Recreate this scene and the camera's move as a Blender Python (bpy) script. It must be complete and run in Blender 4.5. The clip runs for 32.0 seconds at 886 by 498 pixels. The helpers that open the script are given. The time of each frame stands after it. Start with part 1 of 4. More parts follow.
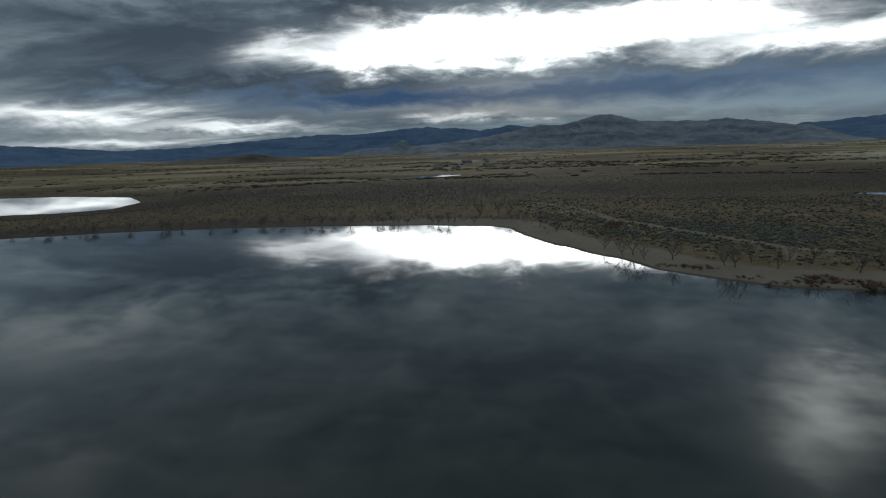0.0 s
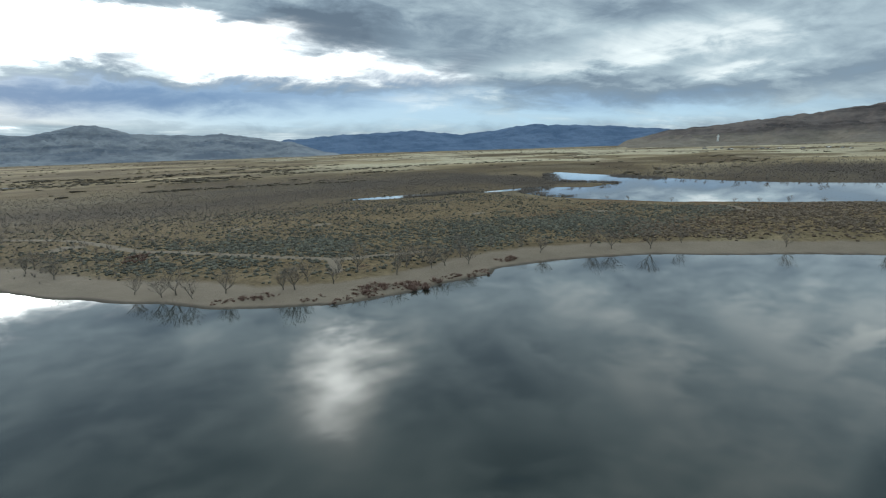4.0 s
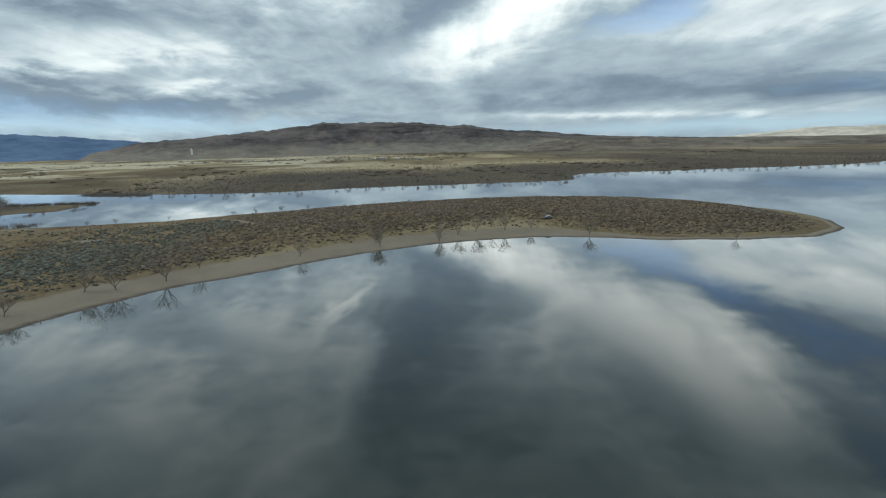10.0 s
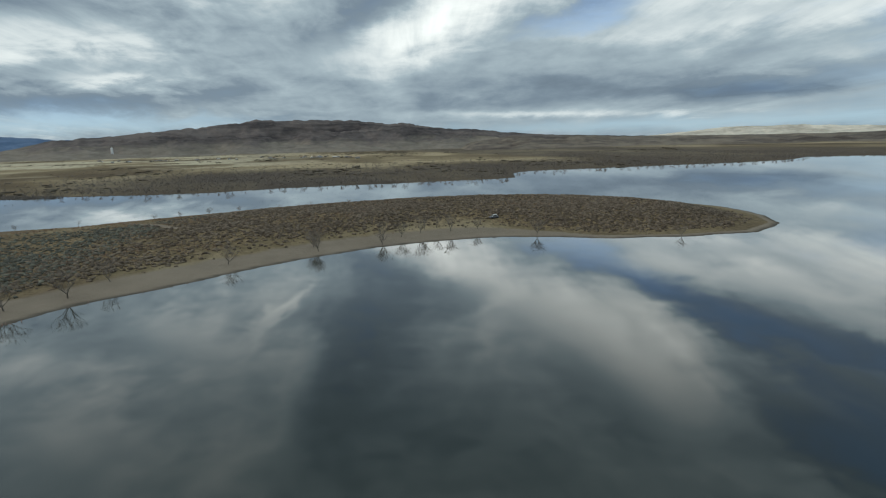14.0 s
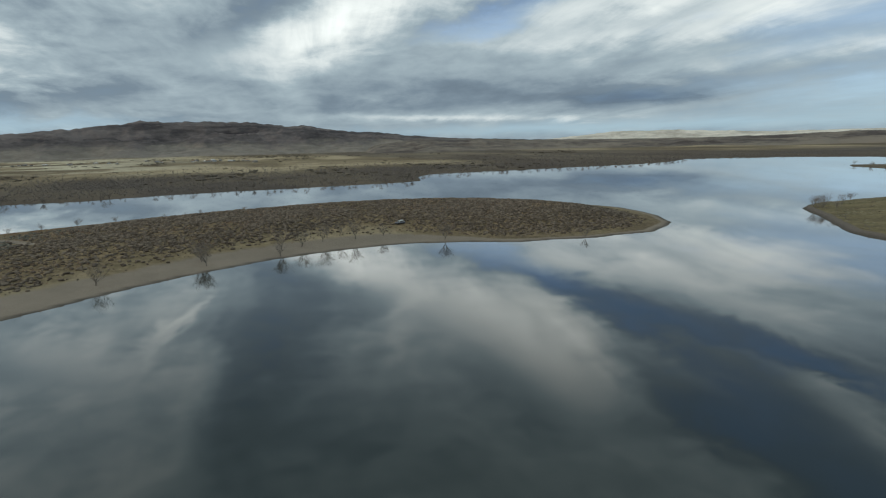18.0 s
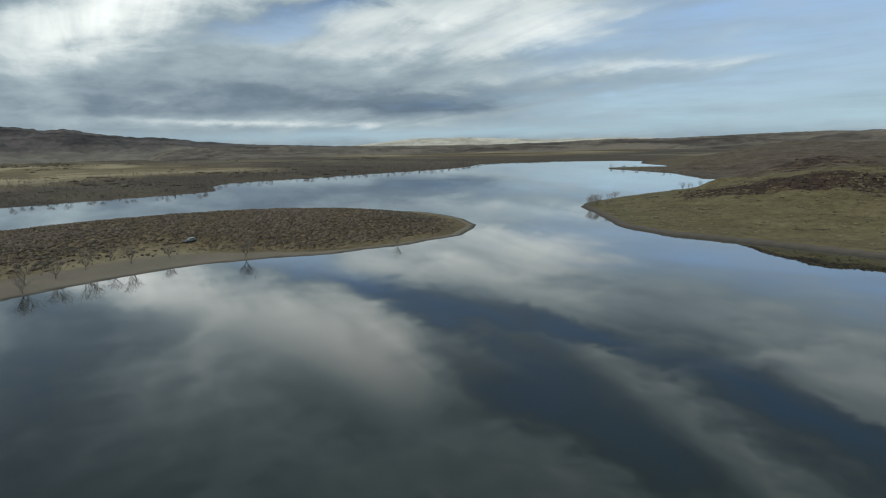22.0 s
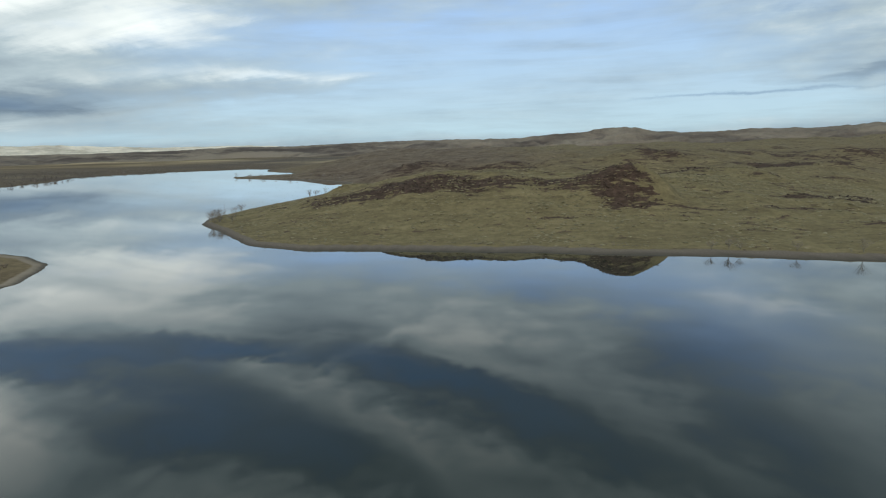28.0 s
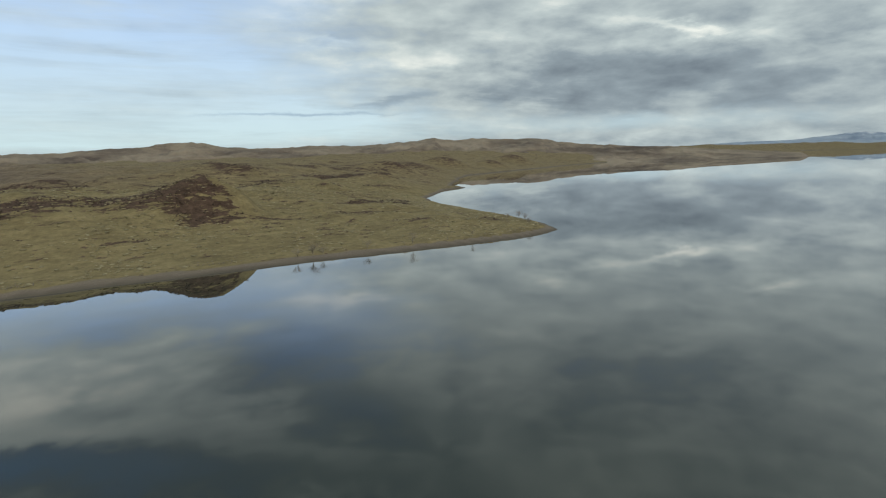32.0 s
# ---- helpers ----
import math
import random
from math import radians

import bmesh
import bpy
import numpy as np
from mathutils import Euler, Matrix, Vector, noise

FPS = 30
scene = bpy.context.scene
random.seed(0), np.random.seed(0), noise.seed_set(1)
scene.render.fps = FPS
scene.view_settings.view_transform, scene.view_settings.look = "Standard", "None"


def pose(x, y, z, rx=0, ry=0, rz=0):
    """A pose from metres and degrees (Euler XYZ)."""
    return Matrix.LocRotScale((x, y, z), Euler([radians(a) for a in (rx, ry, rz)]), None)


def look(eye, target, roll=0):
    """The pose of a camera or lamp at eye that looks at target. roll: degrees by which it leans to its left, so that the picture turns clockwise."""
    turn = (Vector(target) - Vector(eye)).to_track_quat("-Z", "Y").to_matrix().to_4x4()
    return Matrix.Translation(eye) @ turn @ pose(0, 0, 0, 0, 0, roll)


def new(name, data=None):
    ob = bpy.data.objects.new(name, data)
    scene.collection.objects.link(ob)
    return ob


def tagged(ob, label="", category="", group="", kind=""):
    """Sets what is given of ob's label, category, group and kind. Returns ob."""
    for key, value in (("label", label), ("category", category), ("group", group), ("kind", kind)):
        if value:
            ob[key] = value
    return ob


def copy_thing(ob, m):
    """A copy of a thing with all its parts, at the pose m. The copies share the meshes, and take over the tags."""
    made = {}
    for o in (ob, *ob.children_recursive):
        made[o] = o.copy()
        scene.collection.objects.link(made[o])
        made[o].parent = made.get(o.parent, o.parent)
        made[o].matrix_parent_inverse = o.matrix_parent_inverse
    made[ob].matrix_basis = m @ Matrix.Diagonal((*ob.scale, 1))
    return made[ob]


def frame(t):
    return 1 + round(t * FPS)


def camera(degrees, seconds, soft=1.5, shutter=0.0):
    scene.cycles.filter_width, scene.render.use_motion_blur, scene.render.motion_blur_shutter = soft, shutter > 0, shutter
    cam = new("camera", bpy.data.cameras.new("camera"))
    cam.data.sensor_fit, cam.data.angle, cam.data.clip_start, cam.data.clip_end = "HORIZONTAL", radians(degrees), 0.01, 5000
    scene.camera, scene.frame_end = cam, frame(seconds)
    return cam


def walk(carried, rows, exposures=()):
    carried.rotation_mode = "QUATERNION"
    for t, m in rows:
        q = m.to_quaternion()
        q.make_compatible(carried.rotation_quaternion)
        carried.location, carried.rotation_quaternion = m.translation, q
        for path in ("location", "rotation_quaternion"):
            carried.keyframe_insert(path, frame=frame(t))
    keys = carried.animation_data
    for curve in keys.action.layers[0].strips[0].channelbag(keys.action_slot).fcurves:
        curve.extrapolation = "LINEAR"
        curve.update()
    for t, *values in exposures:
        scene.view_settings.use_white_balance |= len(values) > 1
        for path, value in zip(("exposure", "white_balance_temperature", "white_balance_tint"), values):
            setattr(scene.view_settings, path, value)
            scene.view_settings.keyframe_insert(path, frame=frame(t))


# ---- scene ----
cam = camera(78.97, 32.0, soft=1.2)
PATH = [
    (0.0, 0.00, -0.00, 35.00, 79.33, 1.86, 0.00),
    (0.5, -0.29, 4.10, 34.88, 79.30, 1.94, -6.03),
    (1.0, -0.51, 8.12, 34.79, 79.28, 1.88, -11.88),
    (1.5, -0.39, 11.99, 34.74, 79.25, 1.75, -18.96),
    (2.0, 0.01, 15.70, 34.73, 79.24, 1.74, -27.61),
    (2.5, 0.55, 19.27, 34.75, 79.25, 1.66, -35.54),
    (3.0, 1.39, 22.31, 34.80, 79.26, 1.60, -41.79),
    (3.5, 2.40, 25.00, 34.87, 79.24, 1.66, -45.93),
    (5.5, 7.89, 32.94, 35.14, 79.20, 1.76, -59.74),
    (6.0, 9.43, 34.52, 35.15, 79.19, 1.75, -64.24),
    (6.5, 10.90, 35.76, 35.15, 79.20, 1.75, -68.60),
    (7.0, 12.47, 36.59, 35.16, 79.16, 1.80, -72.00),
    (7.5, 13.98, 37.49, 35.18, 79.17, 1.76, -76.33),
    (8.0, 15.54, 38.33, 35.18, 79.14, 1.72, -81.02),
    (8.5, 17.07, 39.11, 35.18, 79.12, 1.71, -86.05),
    (9.0, 18.79, 39.72, 35.16, 79.11, 1.60, -91.21),
    (9.5, 20.57, 40.06, 35.13, 79.11, 1.47, -96.02),
    (10.0, 22.14, 40.38, 35.07, 79.10, 1.44, -100.78),
    (10.5, 23.69, 40.58, 35.01, 79.07, 1.43, -103.72),
    (11.0, 25.08, 40.65, 34.97, 79.02, 1.43, -104.47),
    (11.5, 26.35, 40.78, 34.95, 78.94, 1.49, -105.09),
    (12.0, 27.62, 40.71, 34.91, 78.89, 1.49, -105.68),
    (12.5, 28.94, 40.47, 34.82, 78.85, 1.51, -106.12),
    (13.0, 30.22, 40.11, 34.70, 78.81, 1.52, -106.49),
    (13.5, 31.53, 39.71, 34.59, 78.80, 1.47, -106.82),
    (15.5, 35.74, 38.23, 34.54, 78.74, 1.41, -109.48),
    (16.0, 36.48, 37.77, 34.54, 78.78, 1.42, -110.83),
    (16.5, 37.29, 37.35, 34.52, 78.78, 1.43, -112.46),
    (17.0, 38.31, 36.89, 34.51, 78.78, 1.34, -114.29),
    (17.5, 39.48, 36.45, 34.49, 78.84, 1.37, -116.00),
    (18.0, 40.48, 36.07, 34.46, 78.87, 1.33, -117.21),
    (18.5, 41.40, 35.52, 34.41, 78.92, 1.34, -118.87),
    (19.0, 42.26, 34.86, 34.34, 78.93, 1.34, -120.67),
    (19.5, 43.29, 34.27, 34.30, 78.90, 1.40, -122.83),
    (20.0, 44.39, 33.68, 34.26, 78.96, 1.32, -125.53),
    (20.5, 45.58, 32.97, 34.22, 78.98, 1.32, -128.43),
    (21.0, 46.68, 32.04, 34.18, 79.02, 1.28, -131.40),
    (21.5, 47.71, 31.14, 34.15, 79.06, 1.31, -134.35),
    (22.0, 48.68, 30.16, 34.13, 79.10, 1.29, -137.48),
    (22.5, 49.79, 29.06, 34.08, 79.12, 1.26, -140.63),
    (23.0, 50.98, 27.88, 34.02, 79.14, 1.21, -143.58),
    (23.5, 52.23, 26.55, 33.97, 79.15, 1.16, -146.72),
    (24.0, 53.52, 24.82, 33.95, 79.15, 1.15, -150.24),
    (24.5, 54.83, 22.89, 33.97, 79.16, 1.09, -153.39),
    (26.5, 57.33, 9.57, 34.29, 78.94, 1.57, -163.29),
    (27.0, 57.03, 7.87, 34.16, 78.96, 1.51, -166.89),
    (27.5, 56.75, 6.26, 33.95, 79.00, 1.51, -171.00),
    (28.0, 56.64, 4.59, 33.65, 79.02, 1.46, -175.26),
    (28.5, 56.55, 2.75, 33.30, 79.11, 1.26, -179.99),
    (29.0, 56.23, 0.85, 32.94, 79.21, 1.14, -185.42),
    (29.5, 55.84, -1.01, 32.63, 79.39, 1.16, -191.36),
    (30.0, 55.50, -2.52, 32.38, 79.55, 1.19, -198.16),
    (30.5, 55.22, -3.47, 32.19, 79.62, 1.14, -205.54),
    (31.0, 54.99, -3.88, 32.06, 79.67, 1.10, -211.48),
    (31.5, 54.97, -3.97, 31.96, 79.71, 1.23, -215.38),
    (32.0, 55.07, -3.95, 31.87, 79.66, 1.31, -218.23),
]
EXPOSURES = [(0, -1.6, 6150, 8), (1, -1.75, 6150, 8), (2, -1.1, 6200, 8), (3, -0.5, 6250, 8), (6, 0.3, 6400, 8), (9, 0.0, 6400, 8), (13, -0.3, 6500, 9), (24, -0.4, 6500, 9), (28, -0.1, 6600, 9), (32, 0.05, 7300, 11)]
walk(cam, [(t, pose(x, y, z, rx, ry, rz)) for t, x, y, z, rx, ry, rz in PATH], EXPOSURES)

# ------------------------------------------------------------------ sky and sun
SUN_AZ, SUN_EL = -2.5, 10.4          # degrees, anticlockwise from +y

world = bpy.data.worlds.new("sky")
world.use_nodes = True
scene.world = world
wt = world.node_tree
wt.nodes.clear()


def link(tree, a, b):
    tree.links.new(a, b)


def put(tree, socket, value):
    if hasattr(value, "is_output"):
        tree.links.new(value, socket)
    else:
        socket.default_value = value


def m(tree, op, a, b=0.0, c=0.0, clamp=False):
    n = tree.nodes.new("ShaderNodeMath")
    n.operation, n.use_clamp = op, clamp
    for s, v in zip(n.inputs, (a, b, c)):
        put(tree, s, v)
    return n.outputs[0]


def vm(tree, op, a, b=(0, 0, 0), c=(0, 0, 0)):
    n = tree.nodes.new("ShaderNodeVectorMath")
    n.operation = op
    for s, v in zip(n.inputs, (a, b, c)):
        put(tree, s, v)
    return n.outputs["Value"] if op in ("DOT_PRODUCT", "LENGTH") else n.outputs[0]


def xyz(tree, x, y, z=0.0):
    n = tree.nodes.new("ShaderNodeCombineXYZ")
    for s, v in zip(n.inputs, (x, y, z)):
        put(tree, s, v)
    return n.outputs[0]


def fbm(tree, vec, scale, detail=4.0, rough=0.55, distort=0.0):
    n = tree.nodes.new("ShaderNodeTexNoise")
    put(tree, n.inputs["Vector"], vec)
    n.inputs["Scale"].default_value, n.inputs["Detail"].default_value = scale, detail
    n.inputs["Roughness"].default_value, n.inputs["Distortion"].default_value = rough, distort
    return n.outputs["Fac"]


def ramp(tree, fac, stops, mode="LINEAR"):
    n = tree.nodes.new("ShaderNodeValToRGB")
    n.color_ramp.interpolation = mode
    while len(n.color_ramp.elements) < len(stops):
        n.color_ramp.elements.new(0.5)
    for e, (p, col) in zip(n.color_ramp.elements, stops):
        e.position, e.color = p, (*col, 1) if len(col) == 3 else col
    put(tree, n.inputs[0], fac)
    return n.outputs[0]


def blend(tree, fac, a, b, mode="MIX"):
    n = tree.nodes.new("ShaderNodeMix")
    n.data_type, n.blend_type = "RGBA", mode
    n.clamp_factor = True
    put(tree, n.inputs[0], fac)
    for s, v in zip((n.inputs[6], n.inputs[7]), (a, b)):
        put(tree, s, (*v, 1) if isinstance(v, tuple) and len(v) == 3 else v)
    return n.outputs[2]


# cloud banks low over the horizon: azimuth, elevation, their spreads, strength
GLOW = [   # thin cloud in front of the sun, and the brightest rims
    (-3, 10.4, 6.5, 1.35, 17.0), (-14, 10.6, 6, 1.2, 12.0), (-24, 10.6, 5, 1.0, 8.0), (-33, 8.2, 6, 0.8, 3.5), (8, 8.9, 4.5, 0.8, 6.0), (14, 10.4, 2.5, 0.7, 2.0), (-44, 7.4, 5, 0.8, 0.6), (-37.6, 25.0, 2.7, 2.6, 1.5), (-38.5, 20.5, 1.7, 1.6, 0.9),
    (-3, 3.1, 3.5, 0.3, 1.5), (36, 3.9, 6, 0.8, 2.0), (22, 2.6, 6, 0.4, 2.0), (31, 1.4, 6, 0.3, 1.5),
]
BRIGHT = [  # white cloud low in the north
    (-46, 4.8, 3.5, 0.7, 0.6), (-52, 5.4, 4, 0.6, 0.4), (-63, 7.3, 4, 0.6, 0.2), (-71, 9, 5, 0.8, 0.2),
]
DARK = [    # heavy cloud bases in the north
    (26, 11, 12, 2.6, 0.45), (15, 6.5, 10, 1.0, 0.3), (8, 5.0, 16, 1.2, 0.85), (-24, 5.2, 16, 1.3, 0.7), (8, 13.2, 6, 1.2, 0.5), (-38, 12, 8, 1.6, 0.2), (-72, 3.3, 8, 0.9, 0.25),
]
CLEAR_LOW = [   # blue haze under the cloud
    (12, 4.9, 14, 1.1, 1.35), (-10, 5.2, 12, 1.2, 1.35), (-30, 4.3, 16, 1.6, 1.3), (-60, 2.8, 18, 1.2, 0.8), (-78, 2.4, 10, 0.7, 0.5),
    (-130, 1.2, 24, 0.7, 0.7), (-160, 3.0, 16, 1.8, 0.6), (-185, 5.0, 18, 4.0, 0.7), (-205, 3, 14, 1.5, 0.8), (-240, 2.4, 16, 0.9, 0.5),
]
# cloud streets, sector by sector: azimuth, elevation, length, breadth, slant, strength
WHITE_NORTH = [
    (38.3, 16.3, 3.8, 1.45, 176, 0.28), (39.4, 26.3, 3, 2.32, 145, 0.28), (31.4, 14.2, 3.4, 0.81, -161, 0.2), (21.1, 27.2, 4.1, 1.74, 170, 0.12), (38, 9.7, 3, 0.7, 173, 0.16), (5.5, 23.4, 1.5, 1.45, 176, 0.12),
    (16.9, 19.2, 1.4, 0.81, 173, 0.12), (-23.4, 16.5, 2, 2.03, 157, 0.12), (3.3, 32.5, 19, 2.32, 180, 0.1), (-37.6, 24.6, 4.1, 3.48, 103, 0.59), (-37.4, 24.5, 5.2, 5.22, 146, 0.4), (-23.1, 16.6, 3.9, 0.7, 60, 0.08),
    (-55.1, 7.2, 6.7, 0.81, 167, 0.17),
]
WHITE_EAST = [
    (-66.3, 18.2, 8.4, 2.03, 156, 0.13), (-69.5, 23.7, 2.5, 2.03, 142, 0.17), (-79.2, 15.9, 5.7, 2.9, 159, 0.13), (-59, 22.4, 3.3, 0.58, 140, 0.1), (-58.3, 5.7, 9.6, 0.64, 170, 0.25), (-67.5, 9.3, 4.5, 1.39, 166, 0.2),
    (-75.3, 6.1, 2.4, 0.29, 179, 0.2), (-88.8, 16.9, 3.9, 0.46, -145, 0.23), (-86.9, 14.8, 6.6, 1.74, -170, 0.2), (-105.3, 11.6, 4.6, 1.74, 154, 0.46), (-60.7, 21.9, 4.1, 0.58, 151, 0.13), (-73.3, 24.9, 3.4, 1.45, 130, 0.13),
    (-87.5, 27.1, 4.1, 1.74, 50, 0.1), (-74.9, 10.1, 4.6, 0.7, -179, 0.15), (-75.5, 6.3, 2.7, 0.23, -180, 0.17), (-101.3, 8.9, 6.2, 1.45, 176, 0.17),
]
WHITE_EAST_HIGH = [
    (-108.2, 12.9, 6.8, 1.39, 159, 0.4), (-88.7, 16.6, 3.7, 0.46, -154, 0.26), (-81.9, 18.4, 5.8, 1.74, 153, 0.13), (-111.2, 17.3, 3.2, 0.64, -152, 0.17), (-109.6, 22.4, 3.2, 0.81, 74, 0.1), (-68.6, 22.9, 2.6, 2.61, 140, 0.13),
    (-62, 19.4, 2.9, 2.9, 156, 0.1), (-90.6, 20.4, 4, 1.16, 53, 0.1), (-105.8, 10.6, 7.8, 1.74, 159, 0.1), (-71.4, 10.4, 2.1, 0.64, 167, 0.15), (-64.2, 6.2, 2.1, 0.52, 165, 0.15), (-72, 2.6, 3, 0.64, 175, 0.17),
    (-111.5, 19.5, 2.2, 1.28, -123, 0.13), (-101.6, 10, 5.1, 1.39, 157, 0.03),
]
WHITE_SOUTHEAST = [
    (-118.8, 17.5, 6.5, 2.44, 160, 0.43), (-126.4, 20.8, 5.9, 2.44, 145, 0.36), (-131.6, 23.3, 5.2, 2.2, 149, 0.2), (-135.3, 12.9, 6.8, 1.28, 172, 0.23), (-131.1, 9.1, 9, 1.28, -178, 0.15), (-118, 2.6, 13.6, 0.23, -178, 0.12),
    (-146.8, 20, 6.2, 0.41, 170, 0.13), (-145.6, 15, 7.1, 1.28, 167, 0.2), (-147.9, 11.7, 4.4, 0.81, 169, 0.23), (-145.9, 13.5, 4.8, 0.46, -175, 0.17), (-145.7, 16.4, 6.7, 0.52, 168, 0.13), (-147.4, 23.8, 7.5, 1.04, 160, 0.17),
    (-136.4, 9.5, 17.9, 0.64, -179, 0.15), (-148.6, 11.1, 5.1, 1.04, -179, 0.1), (-118, 2.6, 14.1, 0.29, -179, 0.15), (-128, 18.3, 4.4, 4.35, 116, 0.4),
]
WHITE_SOUTHEAST_HIGH = [
    (-135, 12.2, 10.6, 1.28, -179, 0.17), (-145, 10.2, 6.9, 0.75, -180, 0.23), (-145.9, 12.6, 2.9, 0.58, 174, 0.2), (-149.8, 6.7, 14.6, 0.58, 178, 0.17), (-147.6, 11.4, 7, 1.86, -177, 0.1), (-129.2, 2, 1.3, 0.29, -180, 0.2),
]
WHITE_SOUTH = [
    (-165.8, 21, 7.8, 0.64, -158, 0.23), (-158.3, 25.4, 8, 1.39, 148, 0.23), (-155.6, 7.3, 8.9, 0.46, -179, 0.2), (-156.6, 21.1, 5.2, 0.64, -170, 0.17), (-162.4, 26.3, 5, 0.99, 131, 0.17), (-169.4, 30.5, 6.6, 0.99, 138, 0.17),
    (-176.1, 23.1, 5, 0.64, 152, 0.2), (-155.2, 11.8, 1.9, 0.41, 177, 0.15), (-177.6, 21.3, 5, 2.09, 156, 0.17), (-176.9, 14.8, 7.6, 1.62, 178, 0.13), (-182.2, 10.9, 10.2, 1.45, 172, 0.07),
]
WHITE_SOUTHWEST = [
    (-203.9, 15.1, 4.4, 2.03, 160, 0.2), (-197.6, 3.9, 9.2, 0.29, -177, 0.12), (-209.1, 15.6, 8, 0.52, 178, 0.13), (-243.2, 10.6, 2.4, 0.41, -168, 0.2), (-250, 12.8, 2, 0.52, -164, 0.23), (-230.4, 14.1, 2.9, 0.52, -178, 0.13),
    (-246.3, 17.9, 2.1, 0.64, -166, 0.1), (-206.9, 10.7, 3.3, 0.29, -176, 0.17), (-215.9, 8.9, 9.4, 1.04, 176, 0.17), (-241.3, 10.9, 9.7, 0.52, -171, 0.15),
]
WHITE = WHITE_NORTH + WHITE_EAST + WHITE_EAST_HIGH + WHITE_SOUTHEAST + WHITE_SOUTHEAST_HIGH + WHITE_SOUTH + WHITE_SOUTHWEST
GREY_NORTH = [
    (-6.3, 22.1, 14.6, 5.8, -179, 0.07), (-20.2, 25.7, 6.4, 6.38, 83, 0.07), (-39.2, 11.1, 13.2, 2.32, -175, 0.3), (-49.3, 22, 8.6, 5.22, 123, 0.05),
]
GREY_EAST = [
    (-58.8, 24.3, 4.8, 2.61, 152, 0.1), (-95, 26.8, 4.1, 4.06, 100, 0.05), (-74.4, 17.3, 5.8, 2.2, 144, 0.07), (-64, 6.4, 6.9, 0.81, 172, 0.3), (-97.8, 26.1, 8.4, 5.8, 23, 0.11), (-107.2, 29.9, 15.1, 4.64, -176, 0.1),
    (-71.2, 11.8, 4.1, 1.74, 171, 0.2),
]
GREY_SOUTHEAST = [
    (-124, 26.6, 5.8, 2.2, 150, 0.17), (-116.8, 4.2, 16.3, 0.64, 178, 0.15), (-118.9, 5.5, 15.9, 0.93, -180, 0.12), (-137, 3.9, 4.4, 0.46, 179, 0.35),
]
GREY_SOUTHWEST = [
    (-233.4, 24.2, 4.8, 4.64, 137, 0.05), (-219.7, 24.8, 5.9, 1.39, 94, 0.07), (-203.9, 3.9, 7.4, 0.17, -180, 0.4), (-212.5, 5, 3.5, 0.41, 172, 0.25), (-239.6, 6.6, 12.1, 2.09, -176, 0.3), (-228.7, 5.1, 7, 0.64, -171, 0.2),
]
GREY = GREY_NORTH + GREY_EAST + GREY_SOUTHEAST + GREY_SOUTHWEST
HOLE_NORTH = [
    (-55.5, 32.6, 3.4, 2.61, -176, 0.25), (-49.7, 6, 7.4, 1.04, -178, 0.45),
]
HOLE_EAST = [
    (-66.2, 4.5, 5.8, 0.93, 176, 0.35), (-98.4, 19.9, 5.4, 2.9, -149, 0.15), (-60.7, 32, 4.7, 1.62, -170, 0.22), (-106.6, 16.7, 3, 2.9, 156, 0.09), (-98.1, 19.1, 6.1, 3.48, 51, 0.19), (-99.1, 11.8, 3.9, 1.39, 151, 0.25),
    (-77.5, 4.4, 8.6, 0.64, 178, 0.3),
]
HOLE_SOUTHEAST = [
    (-121.3, 12.8, 6.6, 0.64, 166, 0.26), (-130.7, 15.5, 4.8, 1.04, 163, 0.38), (-138.1, 17.5, 4.3, 1.28, 166, 0.38), (-138.6, 27.5, 3.7, 2.61, -156, 0.19), (-133.9, 4, 6.3, 0.52, -179, 0.25), (-146.6, 19.8, 6.7, 0.93, 164, 0.26),
    (-149.2, 26.8, 4.3, 2.44, 172, 0.34), (-133.6, 16.8, 8.2, 0.93, 159, 0.22), (-149, 27.4, 9.9, 2.2, 154, 0.38), (-137.3, 4.4, 4.4, 0.52, 177, 0.3), (-135.6, 16.2, 8.3, 0.7, 163, 0.35), (-147.1, 22.2, 6.3, 1.39, 160, 0.3),
    (-145.4, 26.3, 3.4, 1.62, 170, 0.25),
]
HOLE_SOUTH = [
    (-150.8, 19.1, 7.8, 0.93, 170, 0.41), (-159.4, 31.1, 4.3, 2.2, 166, 0.38), (-168.2, 24.8, 6.2, 2.09, 164, 0.34), (-152.4, 19.4, 8.2, 0.75, 163, 0.5), (-171.1, 23.5, 7.8, 1.51, 162, 0.8), (-162.1, 30.3, 12, 2.44, 151, 0.6),
    (-184.7, 28.7, 9, 2.2, 161, 0.4), (-184.2, 15.4, 13.9, 1.28, 178, 0.2), (-162.4, 18.5, 5.9, 0.64, 171, 0.2), (-183.2, 26.5, 13.2, 1.04, 167, 0.5),
]
HOLE_SOUTHWEST = [
    (-192.2, 30.5, 23.4, 1.62, 171, 0.35), (-199.7, 20.3, 7.2, 2.2, -174, 0.5), (-208.8, 27, 7.8, 2.2, 164, 0.45),
]
HOLE = HOLE_NORTH + HOLE_EAST + HOLE_SOUTHEAST + HOLE_SOUTH + HOLE_SOUTHWEST
CLEAR_SOUTHEAST = [
    (-121.1, 10.6, 4.4, 0.7, 172, 0.6), (-120.9, 11.9, 7.3, 1.04, 170, 0.5),
]
